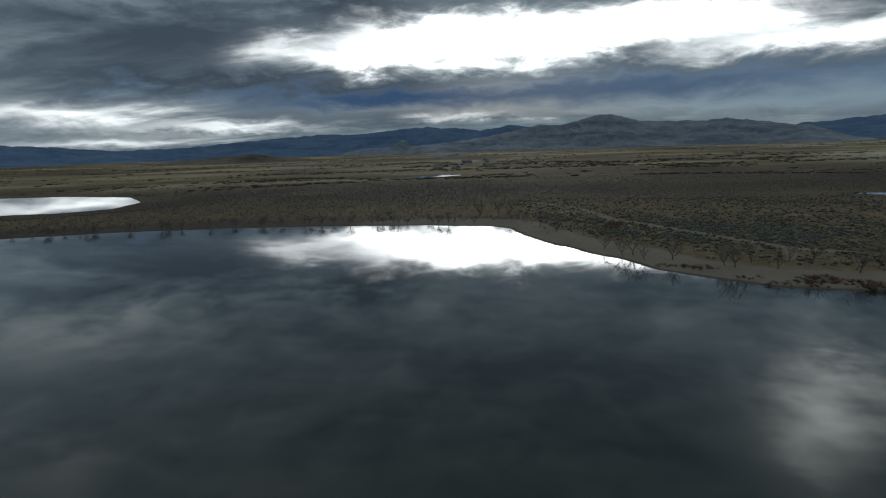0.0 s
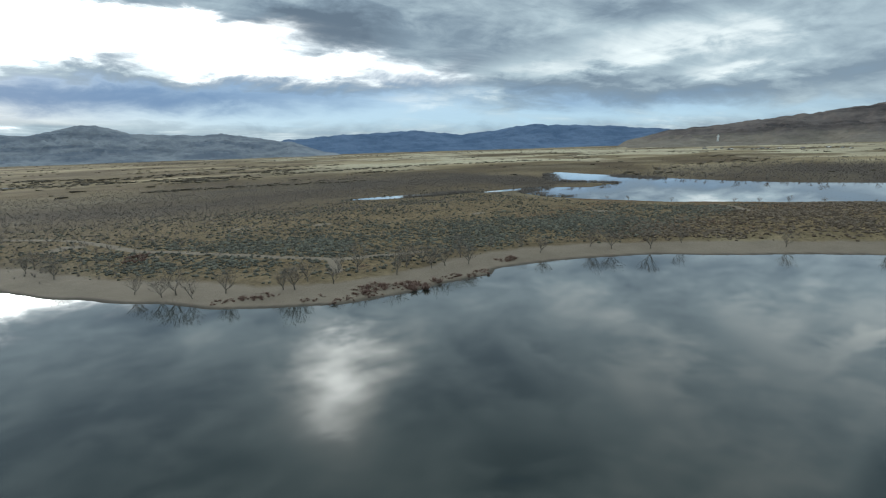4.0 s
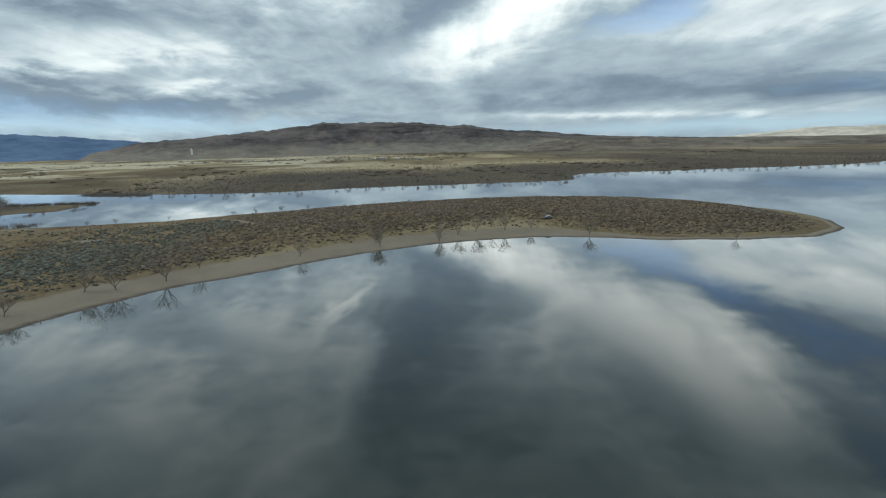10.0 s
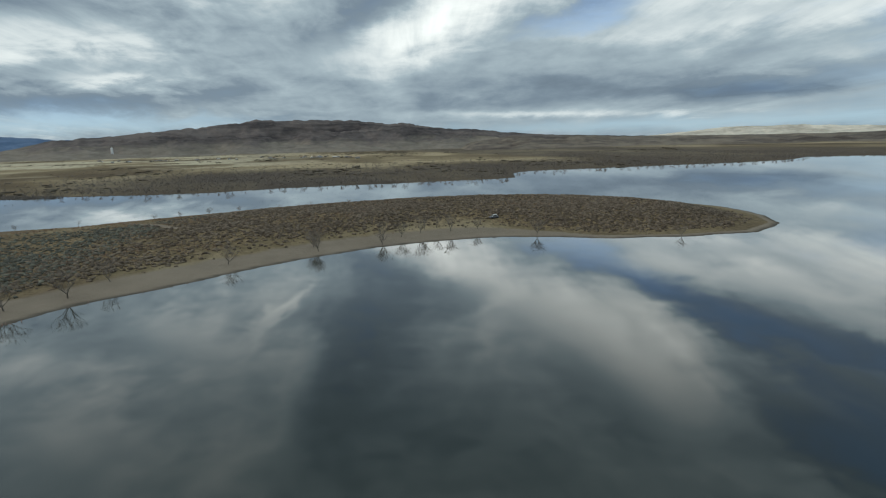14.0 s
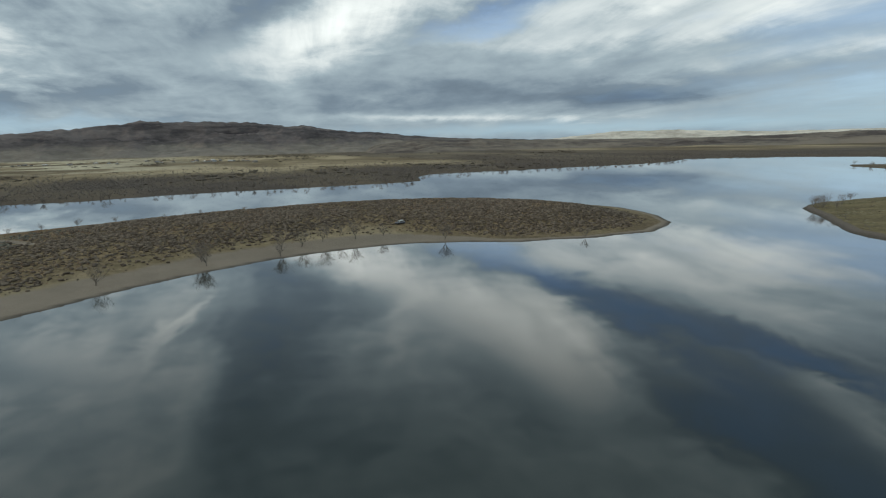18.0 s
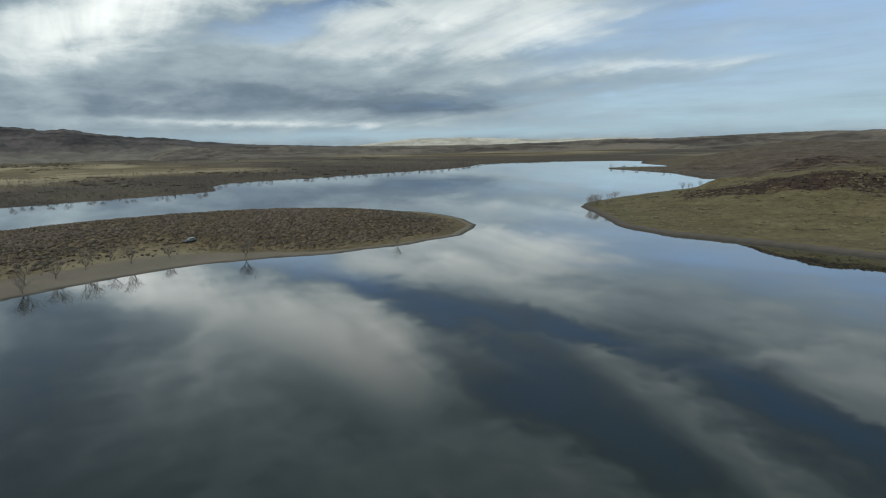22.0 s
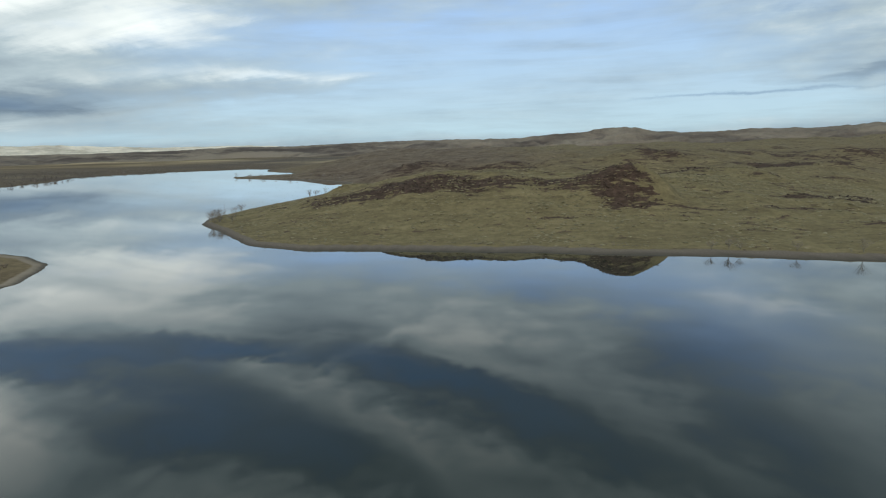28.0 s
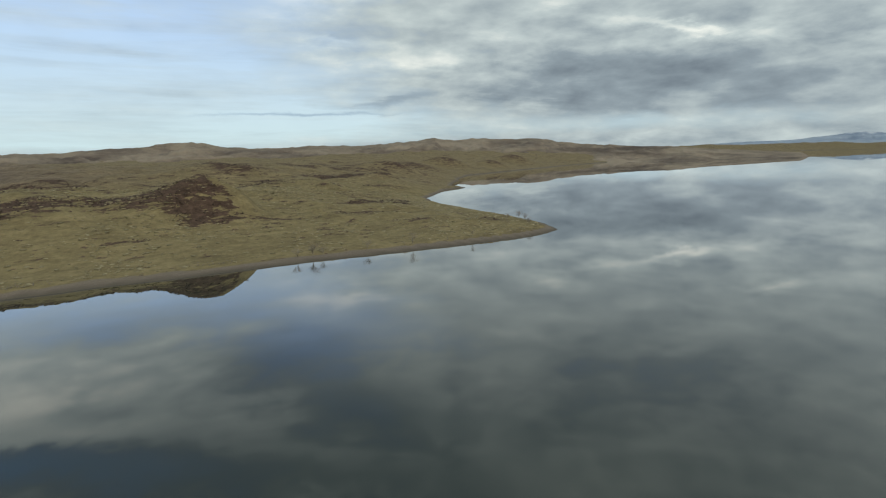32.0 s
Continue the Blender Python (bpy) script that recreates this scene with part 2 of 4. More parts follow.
CLEAR_SOUTH = [
    (-182.4, 7.9, 23.7, 4.64, -178, 0.5), (-173.2, 2.6, 19.8, 0.93, -177, 0.6), (-187.2, 8.1, 16.4, 2.9, 177, 0.45), (-187.7, 4, 13, 0.81, -180, 0.4), (-164.4, 11.5, 18.4, 2.61, 174, 0.5),
]
CLEAR_SOUTHWEST = [
    (-200.4, 15.8, 20.2, 4.06, 167, 0.55),
]
CLEAR = CLEAR_SOUTHEAST + CLEAR_SOUTH + CLEAR_SOUTHWEST

tc = wt.nodes.new("ShaderNodeTexCoord").outputs["Generated"]
sep = wt.nodes.new("ShaderNodeSeparateXYZ")
link(wt, vm(wt, "NORMALIZE", tc), sep.inputs[0])
dx, dy, dz = sep.outputs
turn = radians(-110)                     # the seam of the azimuth lies in the west
fy = m(wt, "ADD", m(wt, "MULTIPLY", dx, -math.sin(turn)), m(wt, "MULTIPLY", dy, math.cos(turn)))
fx = m(wt, "ADD", m(wt, "MULTIPLY", dx, -math.cos(turn)), m(wt, "MULTIPLY", dy, -math.sin(turn)))
az = m(wt, "ADD", m(wt, "MULTIPLY", m(wt, "ARCTAN2", fx, fy), 57.29578), -110)
el = m(wt, "MULTIPLY", m(wt, "ARCSINE", dz), 57.29578)
# the cloud sheet in perspective, drawn out along the wind
lift = m(wt, "ADD", m(wt, "MAXIMUM", dz, 0.0), 0.11)
sheet = xyz(wt, m(wt, "DIVIDE", dx, lift), m(wt, "DIVIDE", dy, lift), 0.3)
WIND = radians(104)
run, side = (math.sin(WIND), math.cos(WIND), 0), (-math.cos(WIND), math.sin(WIND), 0)
streak = xyz(wt, m(wt, "MULTIPLY", vm(wt, "DOT_PRODUCT", sheet, run), 0.26), vm(wt, "DOT_PRODUCT", sheet, side), 0.3)
fine = fbm(wt, streak, 1.5, 9, 0.56, 0.35)
puff = fbm(wt, vm(wt, "MULTIPLY", sheet, (0.75, 1.0, 1.0)), 2.2, 9, 0.58, 0.5)
wisp = fbm(wt, vm(wt, "MULTIPLY", xyz(wt, az, el, 0), (0.13, 0.34, 1)), 1.4, 9, 0.6, 0.35)
drift = m(wt, "SUBTRACT", fine, 0.5)
waz = m(wt, "MULTIPLY_ADD", drift, 22.0, m(wt, "MULTIPLY_ADD", m(wt, "SUBTRACT", puff, 0.5), 10.0, az))
# the low cloud in the east and south is soft, that overhead broken
soft_side = m(wt, "MULTIPLY", m(wt, "MULTIPLY", m(wt, "SUBTRACT", -82.0, az), 0.05, clamp=True), m(wt, "MULTIPLY", m(wt, "SUBTRACT", 19.0, el), 0.2, clamp=True))
calm = m(wt, "MULTIPLY_ADD", soft_side, -0.4, 1.0)
wel = m(wt, "MULTIPLY_ADD", m(wt, "SUBTRACT", wisp, 0.5), m(wt, "MULTIPLY", calm, m(wt, "MULTIPLY_ADD", el, 0.36, 2.0)), el)
here = xyz(wt, waz, wel)
fibre = fbm(wt, vm(wt, "MULTIPLY", streak, (0.8, 1.0, 1.0)), 4.0, 7, 0.6, 0.4)
here_fine = xyz(wt, m(wt, "MULTIPLY_ADD", drift, 9.0, m(wt, "MULTIPLY_ADD", m(wt, "SUBTRACT", puff, 0.5), 8.0, az)),
                m(wt, "MULTIPLY_ADD", m(wt, "SUBTRACT", wisp, 0.5), m(wt, "MULTIPLY_ADD", el, 0.16, 1.2), m(wt, "MULTIPLY_ADD", m(wt, "SUBTRACT", fibre, 0.5), m(wt, "MULTIPLY", el, 0.10), el)), 1.0)


def banks(rows, spot):
    total = 0.0
    for a, e, sa, se, k in rows:
        v = vm(wt, "MULTIPLY_ADD", spot, (1 / sa, 1 / se, 0), (-a / sa, -e / se, 0))
        g = m(wt, "POWER", math.exp(-0.7), vm(wt, "DOT_PRODUCT", v, v))
        total = m(wt, "MULTIPLY_ADD", g, k, total)
    return total


def streets(rows):
    """Slanting banks of cloud."""
    total = 0.0
    for a, e, sa, se, slant, k in rows:
        c, n = math.cos(radians(slant)), math.sin(radians(slant))
        u = vm(wt, "DOT_PRODUCT", here_fine, (c / sa, n / sa, -(a * c + e * n) / sa))
        v = vm(wt, "DOT_PRODUCT", here_fine, (-n / se, c / se, (a * n - e * c) / se))
        g = m(wt, "POWER", math.exp(-0.7), m(wt, "MULTIPLY_ADD", u, u, m(wt, "MULTIPLY", v, v)))
        total = m(wt, "MULTIPLY_ADD", g, k, total)
    return total


glow, white, dark, clear = (banks(r, here) for r in (GLOW, BRIGHT, DARK, CLEAR_LOW))
thread = m(wt, "MULTIPLY_ADD", m(wt, "SUBTRACT", fibre, 0.5), 1.7, 1.0)
white = m(wt, "ADD", white, m(wt, "MULTIPLY", streets(WHITE), thread))
rift = streets(HOLE)
dark = m(wt, "ADD", m(wt, "ADD", dark, streets(GREY)), m(wt, "MULTIPLY", rift, 0.85))
clear = m(wt, "ADD", m(wt, "ADD", clear, streets(CLEAR)), m(wt, "MULTIPLY", rift, 0.8))
tex = m(wt, "ADD", m(wt, "MULTIPLY", fine, 0.5), m(wt, "ADD", m(wt, "MULTIPLY", wisp, 0.4), m(wt, "MULTIPLY", puff, 0.5)))
crisp = m(wt, "MULTIPLY", calm, m(wt, "MULTIPLY_ADD", m(wt, "MULTIPLY", m(wt, "SUBTRACT", el, 15.0), 0.12, clamp=True), -0.25, 1.5))
heap = fbm(wt, vm(wt, "MULTIPLY", xyz(wt, az, el, 7.0), (0.16, 0.42, 1)), 1.15, 8, 0.54, 0.1)
heaped = m(wt, "MULTIPLY", m(wt, "MULTIPLY", m(wt, "SUBTRACT", -190.0, az), 0.06, clamp=True), m(wt, "MULTIPLY", m(wt, "SUBTRACT", 22.0, el), 0.15, clamp=True))
heaped = m(wt, "MAXIMUM", heaped, m(wt, "MULTIPLY", soft_side, 0.5))
tex = m(wt, "ADD", m(wt, "MULTIPLY", tex, m(wt, "MULTIPLY_ADD", heaped, -0.75, 1.0)), m(wt, "MULTIPLY", m(wt, "MULTIPLY_ADD", m(wt, "SUBTRACT", heap, 0.5), m(wt, "MULTIPLY_ADD", m(wt, "MULTIPLY", m(wt, "SUBTRACT", 18.0, el), 0.12, clamp=True), 0.75, 0.45), 0.72), m(wt, "MULTIPLY", heaped, 0.75)))
body = m(wt, "MULTIPLY_ADD", m(wt, "SUBTRACT", tex, 0.70), crisp, m(wt, "MULTIPLY_ADD", soft_side, -0.05, 0.45))
body = m(wt, "SUBTRACT", m(wt, "ADD", body, white), dark)
cloud = ramp(wt, m(wt, "MULTIPLY", body, 0.6, clamp=True), [(0.0, (0.135, 0.183, 0.237)), (0.15, (0.225, 0.298, 0.365)), (0.31, (0.42, 0.522, 0.577)), (0.46, (0.71, 0.795, 0.815)), (0.62, (0.93, 1.0, 0.99)), (1.0, (1.35, 1.42, 1.38))])
gap = m(wt, "SUBTRACT", clear, m(wt, "MULTIPLY", m(wt, "SUBTRACT", tex, 0.62), m(wt, "MULTIPLY", calm, 1.6)))
gap = m(wt, "MULTIPLY", m(wt, "SUBTRACT", gap, 0.1), 1.3, clamp=True)
blue = ramp(wt, m(wt, "DIVIDE", el, 40.0), [(0.0, (0.50, 0.73, 0.85)), (0.12, (0.47, 0.67, 0.86)), (0.3, (0.39, 0.60, 0.94)), (0.5, (0.29, 0.48, 0.86)), (0.62, (0.21, 0.35, 0.64)), (1.0, (0.17, 0.29, 0.54))])
nishita = wt.nodes.new("ShaderNodeTexSky")
nishita.sky_type, nishita.sun_disc = "NISHITA", False
nishita.sun_elevation, nishita.sun_rotation = radians(SUN_EL), radians(-SUN_AZ)
blue = blend(wt, 0.08, blue, blend(wt, 1.0, nishita.outputs[0], (0.12, 0.12, 0.12), "MULTIPLY"))
gloom = m(wt, "MULTIPLY", m(wt, "SUBTRACT", dark, 0.1), 1.2, clamp=True)
blue = blend(wt, gloom, blue, (0.10, 0.205, 0.395))
# cloud is brighter overhead than towards the horizon
rise = m(wt, "MULTIPLY_ADD", m(wt, "MULTIPLY", m(wt, "SUBTRACT", el, 11.0), 0.045, clamp=True), -0.08, 1.0)
rise = m(wt, "MULTIPLY_ADD", m(wt, "MULTIPLY", m(wt, "SUBTRACT", el, 37.0), 0.03, clamp=True), 2.2, rise)
cloud = blend(wt, 1.0, cloud, xyz(wt, rise, rise, rise), "MULTIPLY")
veil = fbm(wt, vm(wt, "MULTIPLY", xyz(wt, az, el, 3.0), (0.05, 0.55, 1)), 1.0, 7, 0.6, 0.3)
veil = m(wt, "MULTIPLY", m(wt, "MULTIPLY", m(wt, "SUBTRACT", veil, 0.42), 3.2, clamp=True), soft_side)
sky = blend(wt, m(wt, "MULTIPLY", gap, m(wt, "MULTIPLY_ADD", veil, -0.45, 0.88)), cloud, blue)
flare = m(wt, "MULTIPLY", glow, m(wt, "MULTIPLY_ADD", m(wt, "SUBTRACT", tex, 0.7), 3.0, 1.0, clamp=False))
flare = m(wt, "MAXIMUM", flare, 0.0)
sky = blend(wt, 1.0, sky, blend(wt, 1.0, xyz(wt, flare, flare, flare), (1.0, 0.99, 0.94), "MULTIPLY"), "ADD")
bg = wt.nodes.new("ShaderNodeBackground")
link(wt, sky, bg.inputs[0])
bg.inputs[1].default_value = 1.15
link(wt, bg.outputs[0], wt.nodes.new("ShaderNodeOutputWorld").inputs[0])

sun = new("sun", bpy.data.lights.new("sun", "SUN"))
sun.data.energy, sun.data.angle, sun.data.color = 0.7, radians(3.2), (1.0, 0.94, 0.85)
aim = Vector((-math.sin(radians(SUN_AZ)) * math.cos(radians(SUN_EL)), math.cos(radians(SUN_AZ)) * math.cos(radians(SUN_EL)), math.sin(radians(SUN_EL))))
sun.matrix_world = look(aim * 100, (0, 0, 0))


# ------------------------------------------------------------------ materials
def material(name, rough=0.9, spec=0.2):
    mat = bpy.data.materials.new(name)
    mat.use_nodes = True
    t = mat.node_tree
    p = t.nodes["Principled BSDF"]
    p.inputs["Roughness"].default_value = rough
    p.inputs["Specular IOR Level"].default_value = spec
    return mat, t, p


def attribute(t, name):
    n = t.nodes.new("ShaderNodeAttribute")
    n.attribute_name = name
    return n.outputs["Fac"]


def place(t):
    return t.nodes.new("ShaderNodeNewGeometry").outputs["Position"]


def bump(t, p, height, strength, distance):
    n = t.nodes.new("ShaderNodeBump")
    n.inputs["Strength"].default_value, n.inputs["Distance"].default_value = strength, distance
    put(t, n.inputs["Height"], height)
    link(t, n.outputs[0], p.inputs["Normal"])


def ground_material():
    mat, t, p = material("ground_cover", 0.95, 0.1)
    pos = place(t)
    big = fbm(t, vm(t, "MULTIPLY", pos, (0.006, 0.012, 0)), 1.0, 5, 0.6, 0.5)
    mid = fbm(t, vm(t, "MULTIPLY", pos, (0.06, 0.06, 0.06)), 1.0, 5, 0.65)
    tuft = m(t, "MULTIPLY_ADD", m(t, "SUBTRACT", fbm(t, vm(t, "MULTIPLY", pos, (0.4, 0.4, 0.4)), 1.0, 5, 0.75), 0.5), 1.5, 0.5)
    grit = fbm(t, vm(t, "MULTIPLY", pos, (3, 3, 3)), 1.0, 3, 0.7)
    dry = ramp(t, tuft, [(0.3, (0.13, 0.096, 0.056)), (0.5, (0.26, 0.195, 0.118)), (0.7, (0.40, 0.305, 0.19))])
    straw = ramp(t, big, [(0.36, (0.11, 0.085, 0.055)), (0.46, (0.20, 0.16, 0.096)), (0.54, (0.30, 0.25, 0.15)), (0.62, (0.55, 0.47, 0.31))])
    plain = blend(t, m(t, "MULTIPLY_ADD", mid, 0.9, 0.1), dry, straw)
    sage = blend(t, m(t, "MULTIPLY", m(t, "SUBTRACT", mid, 0.35), 3.0, clamp=True), ramp(t, tuft, [(0.32, (0.15, 0.125, 0.08)), (0.52, (0.27, 0.225, 0.145)), (0.72, (0.38, 0.315, 0.21))]), ramp(t, tuft, [(0.35, (0.11, 0.098, 0.066)), (0.6, (0.22, 0.19, 0.125)), (0.72, (0.31, 0.262, 0.175))]))
    sage = blend(t, 1.0, sage, (0.99, 0.88, 0.80), "MULTIPLY")
    terrace = fbm(t, vm(t, "MULTIPLY", pos, (0.07, 0.15, 0.25)), 1.0, 7, 0.74, 0.4)
    turf = ramp(t, m(t, "MULTIPLY_ADD", tuft, 0.35, m(t, "MULTIPLY", terrace, 0.65)), [(0.34, (0.135, 0.116, 0.074)), (0.46, (0.195, 0.168, 0.105)), (0.54, (0.235, 0.203, 0.128)), (0.66, (0.31, 0.264, 0.17))])
    green = blend(t, m(t, "MULTIPLY_ADD", mid, 1.6, -0.45, clamp=True), turf, blend(t, 1.0, turf, (0.80, 0.79, 0.80), "MULTIPLY"))
    green = blend(t, 1.0, green, (1.03, 1.0, 0.88), "MULTIPLY")
    sand = ramp(t, m(t, "MULTIPLY_ADD", grit, 0.4, m(t, "MULTIPLY", mid, 0.6)), [(0.3, (0.23, 0.19, 0.15)), (0.7, (0.36, 0.305, 0.245))])
    wood = ramp(t, tuft, [(0.3, (0.078, 0.064, 0.054)), (0.7, (0.155, 0.128, 0.105))])
    rock = ramp(t, tuft, [(0.3, (0.036, 0.024, 0.019)), (0.7, (0.115, 0.078, 0.060))])
    field = fbm(t, vm(t, "MULTIPLY", pos, (0.0016, 0.0034, 0)), 1.0, 5, 0.62, 0.5)
    tract = ramp(t, field, [(0.38, (0.10, 0.072, 0.046)), (0.47, (0.20, 0.15, 0.09)), (0.53, (0.34, 0.27, 0.165)), (0.60, (0.56, 0.46, 0.30))])
    plain = blend(t, m(t, "MULTIPLY", attribute(t, "distant"), 0.75), plain, tract)
    # pale straw, made lighter still to paint in sun patches on the plain
    plain = blend(t, attribute(t, "pale"), plain, ramp(t, mid, [(0.3, (0.40, 0.35, 0.25)), (0.6, (0.72, 0.65, 0.48))]))
    col = blend(t, attribute(t, "woods"), plain, wood)
    col = blend(t, attribute(t, "sage"), col, sage)
    col = blend(t, attribute(t, "grass"), col, green)
    heath = ramp(t, m(t, "MULTIPLY_ADD", tuft, 0.4, m(t, "MULTIPLY", mid, 0.6)), [(0.36, (0.088, 0.066, 0.054)), (0.5, (0.165, 0.128, 0.10)), (0.62, (0.23, 0.185, 0.14))])
    col = blend(t, attribute(t, "heath"), col, heath)
    frag = fbm(t, vm(t, "MULTIPLY", pos, (0.11, 0.26, 0.5)), 1.0, 6, 0.7, 0.3)
    ragged = m(t, "MULTIPLY_ADD", attribute(t, "rock"), 0.92, m(t, "MULTIPLY", m(t, "SUBTRACT", m(t, "MULTIPLY_ADD", frag, 3.4, tuft), 2.25), 1.15))
    col = blend(t, m(t, "MULTIPLY", m(t, "SUBTRACT", ragged, 0.40), 7.0, clamp=True), col, rock)
    edge = m(t, "ADD", attribute(t, "sand"), m(t, "MULTIPLY", m(t, "SUBTRACT", mid, 0.5), 0.9))
    gravel = ramp(t, grit, [(0.3, (0.145, 0.124, 0.104)), (0.7, (0.225, 0.195, 0.168))])
    sand = blend(t, attribute(t, "grass"), sand, gravel)
    col = blend(t, m(t, "MULTIPLY", m(t, "SUBTRACT", edge, 0.35), 3.5, clamp=True), col, sand)
    wet = attribute(t, "wet")
    col = blend(t, 1.0, col, (0.72, 0.67, 0.61), "MULTIPLY")
    col = blend(t, wet, col, (0.075, 0.062, 0.048))
    link(t, col, p.inputs["Base Color"])
    bump(t, p, m(t, "ADD", m(t, "MULTIPLY", tuft, 0.7), m(t, "MULTIPLY", grit, 0.15)), 0.7, 0.6)
    return mat


def water_material():
    mat, t, p = material("lake_water", 0.03, 0.5)
    p.inputs["Base Color"].default_value = (0.017, 0.022, 0.016, 1)
    p.inputs["IOR"].default_value = 1.333
    p.inputs["Coat Weight"].default_value, p.inputs["Coat IOR"].default_value, p.inputs["Coat Roughness"].default_value = 1.0, 1.4, 0.01
    pos = place(t)
    swell = fbm(t, vm(t, "MULTIPLY", pos, (0.02, 0.02, 0)), 1.0, 2, 0.5)
    ripple = fbm(t, vm(t, "MULTIPLY", pos, (0.5, 0.5, 0)), 1.0, 3, 0.5)
    put(t, p.inputs["Roughness"], m(t, "MULTIPLY_ADD", swell, 0.024, 0.002))
    bump(t, p, ripple, 0.08, 0.015)
    return mat


def mountain_material(name, low, high, snow=0.0, haze=(0.3, 0.36, 0.45), veil=0.0, apron=None):
    mat, t, p = material(name, 0.95, 0.1)
    pos = place(t)
    big = fbm(t, vm(t, "MULTIPLY", pos, (0.0032, 0.0032, 0.02)), 1.0, 7, 0.6, 0.6)
    small = fbm(t, vm(t, "MULTIPLY", pos, (0.014, 0.014, 0.05)), 1.0, 6, 0.7)
    col = ramp(t, m(t, "MULTIPLY_ADD", small, 0.35, m(t, "MULTIPLY", big, 0.65)), [(0.42, low), (0.58, high)])
    if snow:
        sp = t.nodes.new("ShaderNodeSeparateXYZ")
        link(t, pos, sp.inputs[0])
        top = m(t, "MULTIPLY_ADD", m(t, "SUBTRACT", small, 0.5), 90.0, sp.outputs[2])
        col = blend(t, m(t, "MULTIPLY", m(t, "SUBTRACT", top, snow), 0.03, clamp=True), col, (0.55, 0.56, 0.58))
    if apron:
        sp = t.nodes.new("ShaderNodeSeparateXYZ")
        link(t, pos, sp.inputs[0])
        foot = m(t, "MULTIPLY_ADD", m(t, "SUBTRACT", big, 0.5), 150.0, sp.outputs[2])
        fan = ramp(t, small, [(0.4, tuple(c * 0.72 for c in apron)), (0.6, apron)])
        col = blend(t, m(t, "MULTIPLY", m(t, "SUBTRACT", 66.0, foot), 0.03, clamp=True), col, fan)
    # aerial haze goes into the base colour, by the share veil
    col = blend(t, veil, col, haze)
    link(t, col, p.inputs["Base Color"])
    bump(t, p, big, 0.6, 30.0)
    return mat


def plant_material(name, a, b, c):
    """Colour that differs from clump to clump."""
    mat, t, p = material(name, 0.95, 0.1)
    rnd = t.nodes.new("ShaderNodeNewGeometry").outputs["Random Per Island"]
    speck = fbm(t, vm(t, "MULTIPLY", place(t), (4, 4, 4)), 1.0, 3, 0.7)
    col = ramp(t, m(t, "MULTIPLY_ADD", speck, 0.5, m(t, "MULTIPLY", rnd, 0.6)), [(0.2, a), (0.5, b), (0.85, c)])
    link(t, col, p.inputs["Base Color"])
    return mat


def bark_material(name, dark_tone, light_tone):
    mat, t, p = material(name, 0.95, 0.1)
    n = fbm(t, vm(t, "MULTIPLY", place(t), (6, 6, 1.5)), 1.0, 4, 0.7)
    rnd = t.nodes.new("ShaderNodeObjectInfo").outputs["Random"]
    col = ramp(t, m(t, "MULTIPLY_ADD", rnd, 0.3, m(t, "MULTIPLY", n, 0.7)), [(0.25, dark_tone), (0.75, light_tone)])
    link(t, col, p.inputs["Base Color"])
    return mat


GROUND = ground_material()
WATER = water_material()
# the blue of the far ranges is distance haze painted as base colour
HAZE_BLUE_RANGE = mountain_material("far_range_haze_blue", (0.085, 0.13, 0.205), (0.135, 0.185, 0.27))
# grey rock with a little air haze painted over it
HAZED_MASSIF = mountain_material("grey_massif_hazed", (0.115, 0.125, 0.145), (0.26, 0.26, 0.26), veil=0.12)
RIDGE = mountain_material("brown_ridge", (0.054, 0.044, 0.042), (0.145, 0.116, 0.102), 205.0, apron=(0.225, 0.185, 0.145))
# sunshine on these hills is put into their light base colour
SUNLIT_TONE = mountain_material("hills_painted_sunlit", (0.42, 0.36, 0.285), (0.70, 0.61, 0.49))
BROWN = mountain_material("brown_hills", (0.072, 0.055, 0.046), (0.205, 0.163, 0.122))
# bluish base tones paint in the haze; the snow is real cover
HAZED_SNOWY = mountain_material("snow_streaked_range_hazed", (0.16, 0.20, 0.26), (0.24, 0.28, 0.33), 80.0)
SAGE = plant_material("sagebrush", (0.070, 0.051, 0.037), (0.125, 0.094, 0.067), (0.20, 0.152, 0.108))
GREEN_SAGE = plant_material("green_sagebrush", (0.058, 0.055, 0.044), (0.100, 0.095, 0.074), (0.175, 0.162, 0.12))
TUSSOCK = plant_material("dry_grass", (0.14, 0.12, 0.074), (0.19, 0.163, 0.10), (0.25, 0.212, 0.132))
RUST = plant_material("red_willow", (0.115, 0.070, 0.055), (0.195, 0.120, 0.093), (0.29, 0.190, 0.148))
ORANGE = plant_material("rust_brush", (0.115, 0.066, 0.040), (0.20, 0.118, 0.071), (0.29, 0.185, 0.115))
BRUSH = plant_material("grey_brush", (0.082, 0.067, 0.056), (0.13, 0.107, 0.09), (0.19, 0.16, 0.132))
FARWOOD = plant_material("far_thicket", (0.062, 0.050, 0.036), (0.092, 0.074, 0.053), (0.14, 0.113, 0.08))
BASALT = plant_material("basalt", (0.032, 0.023, 0.018), (0.058, 0.042, 0.033), (0.088, 0.066, 0.052))
BARK = bark_material("bark", (0.105, 0.09, 0.074), (0.25, 0.215, 0.18))
TWIG = bark_material("twigs", (0.13, 0.107, 0.088), (0.26, 0.22, 0.185))

# ------------------------------------------------------------------ shape of the land
rng = np.random.default_rng(4)
TABLE = rng.random((256, 256))


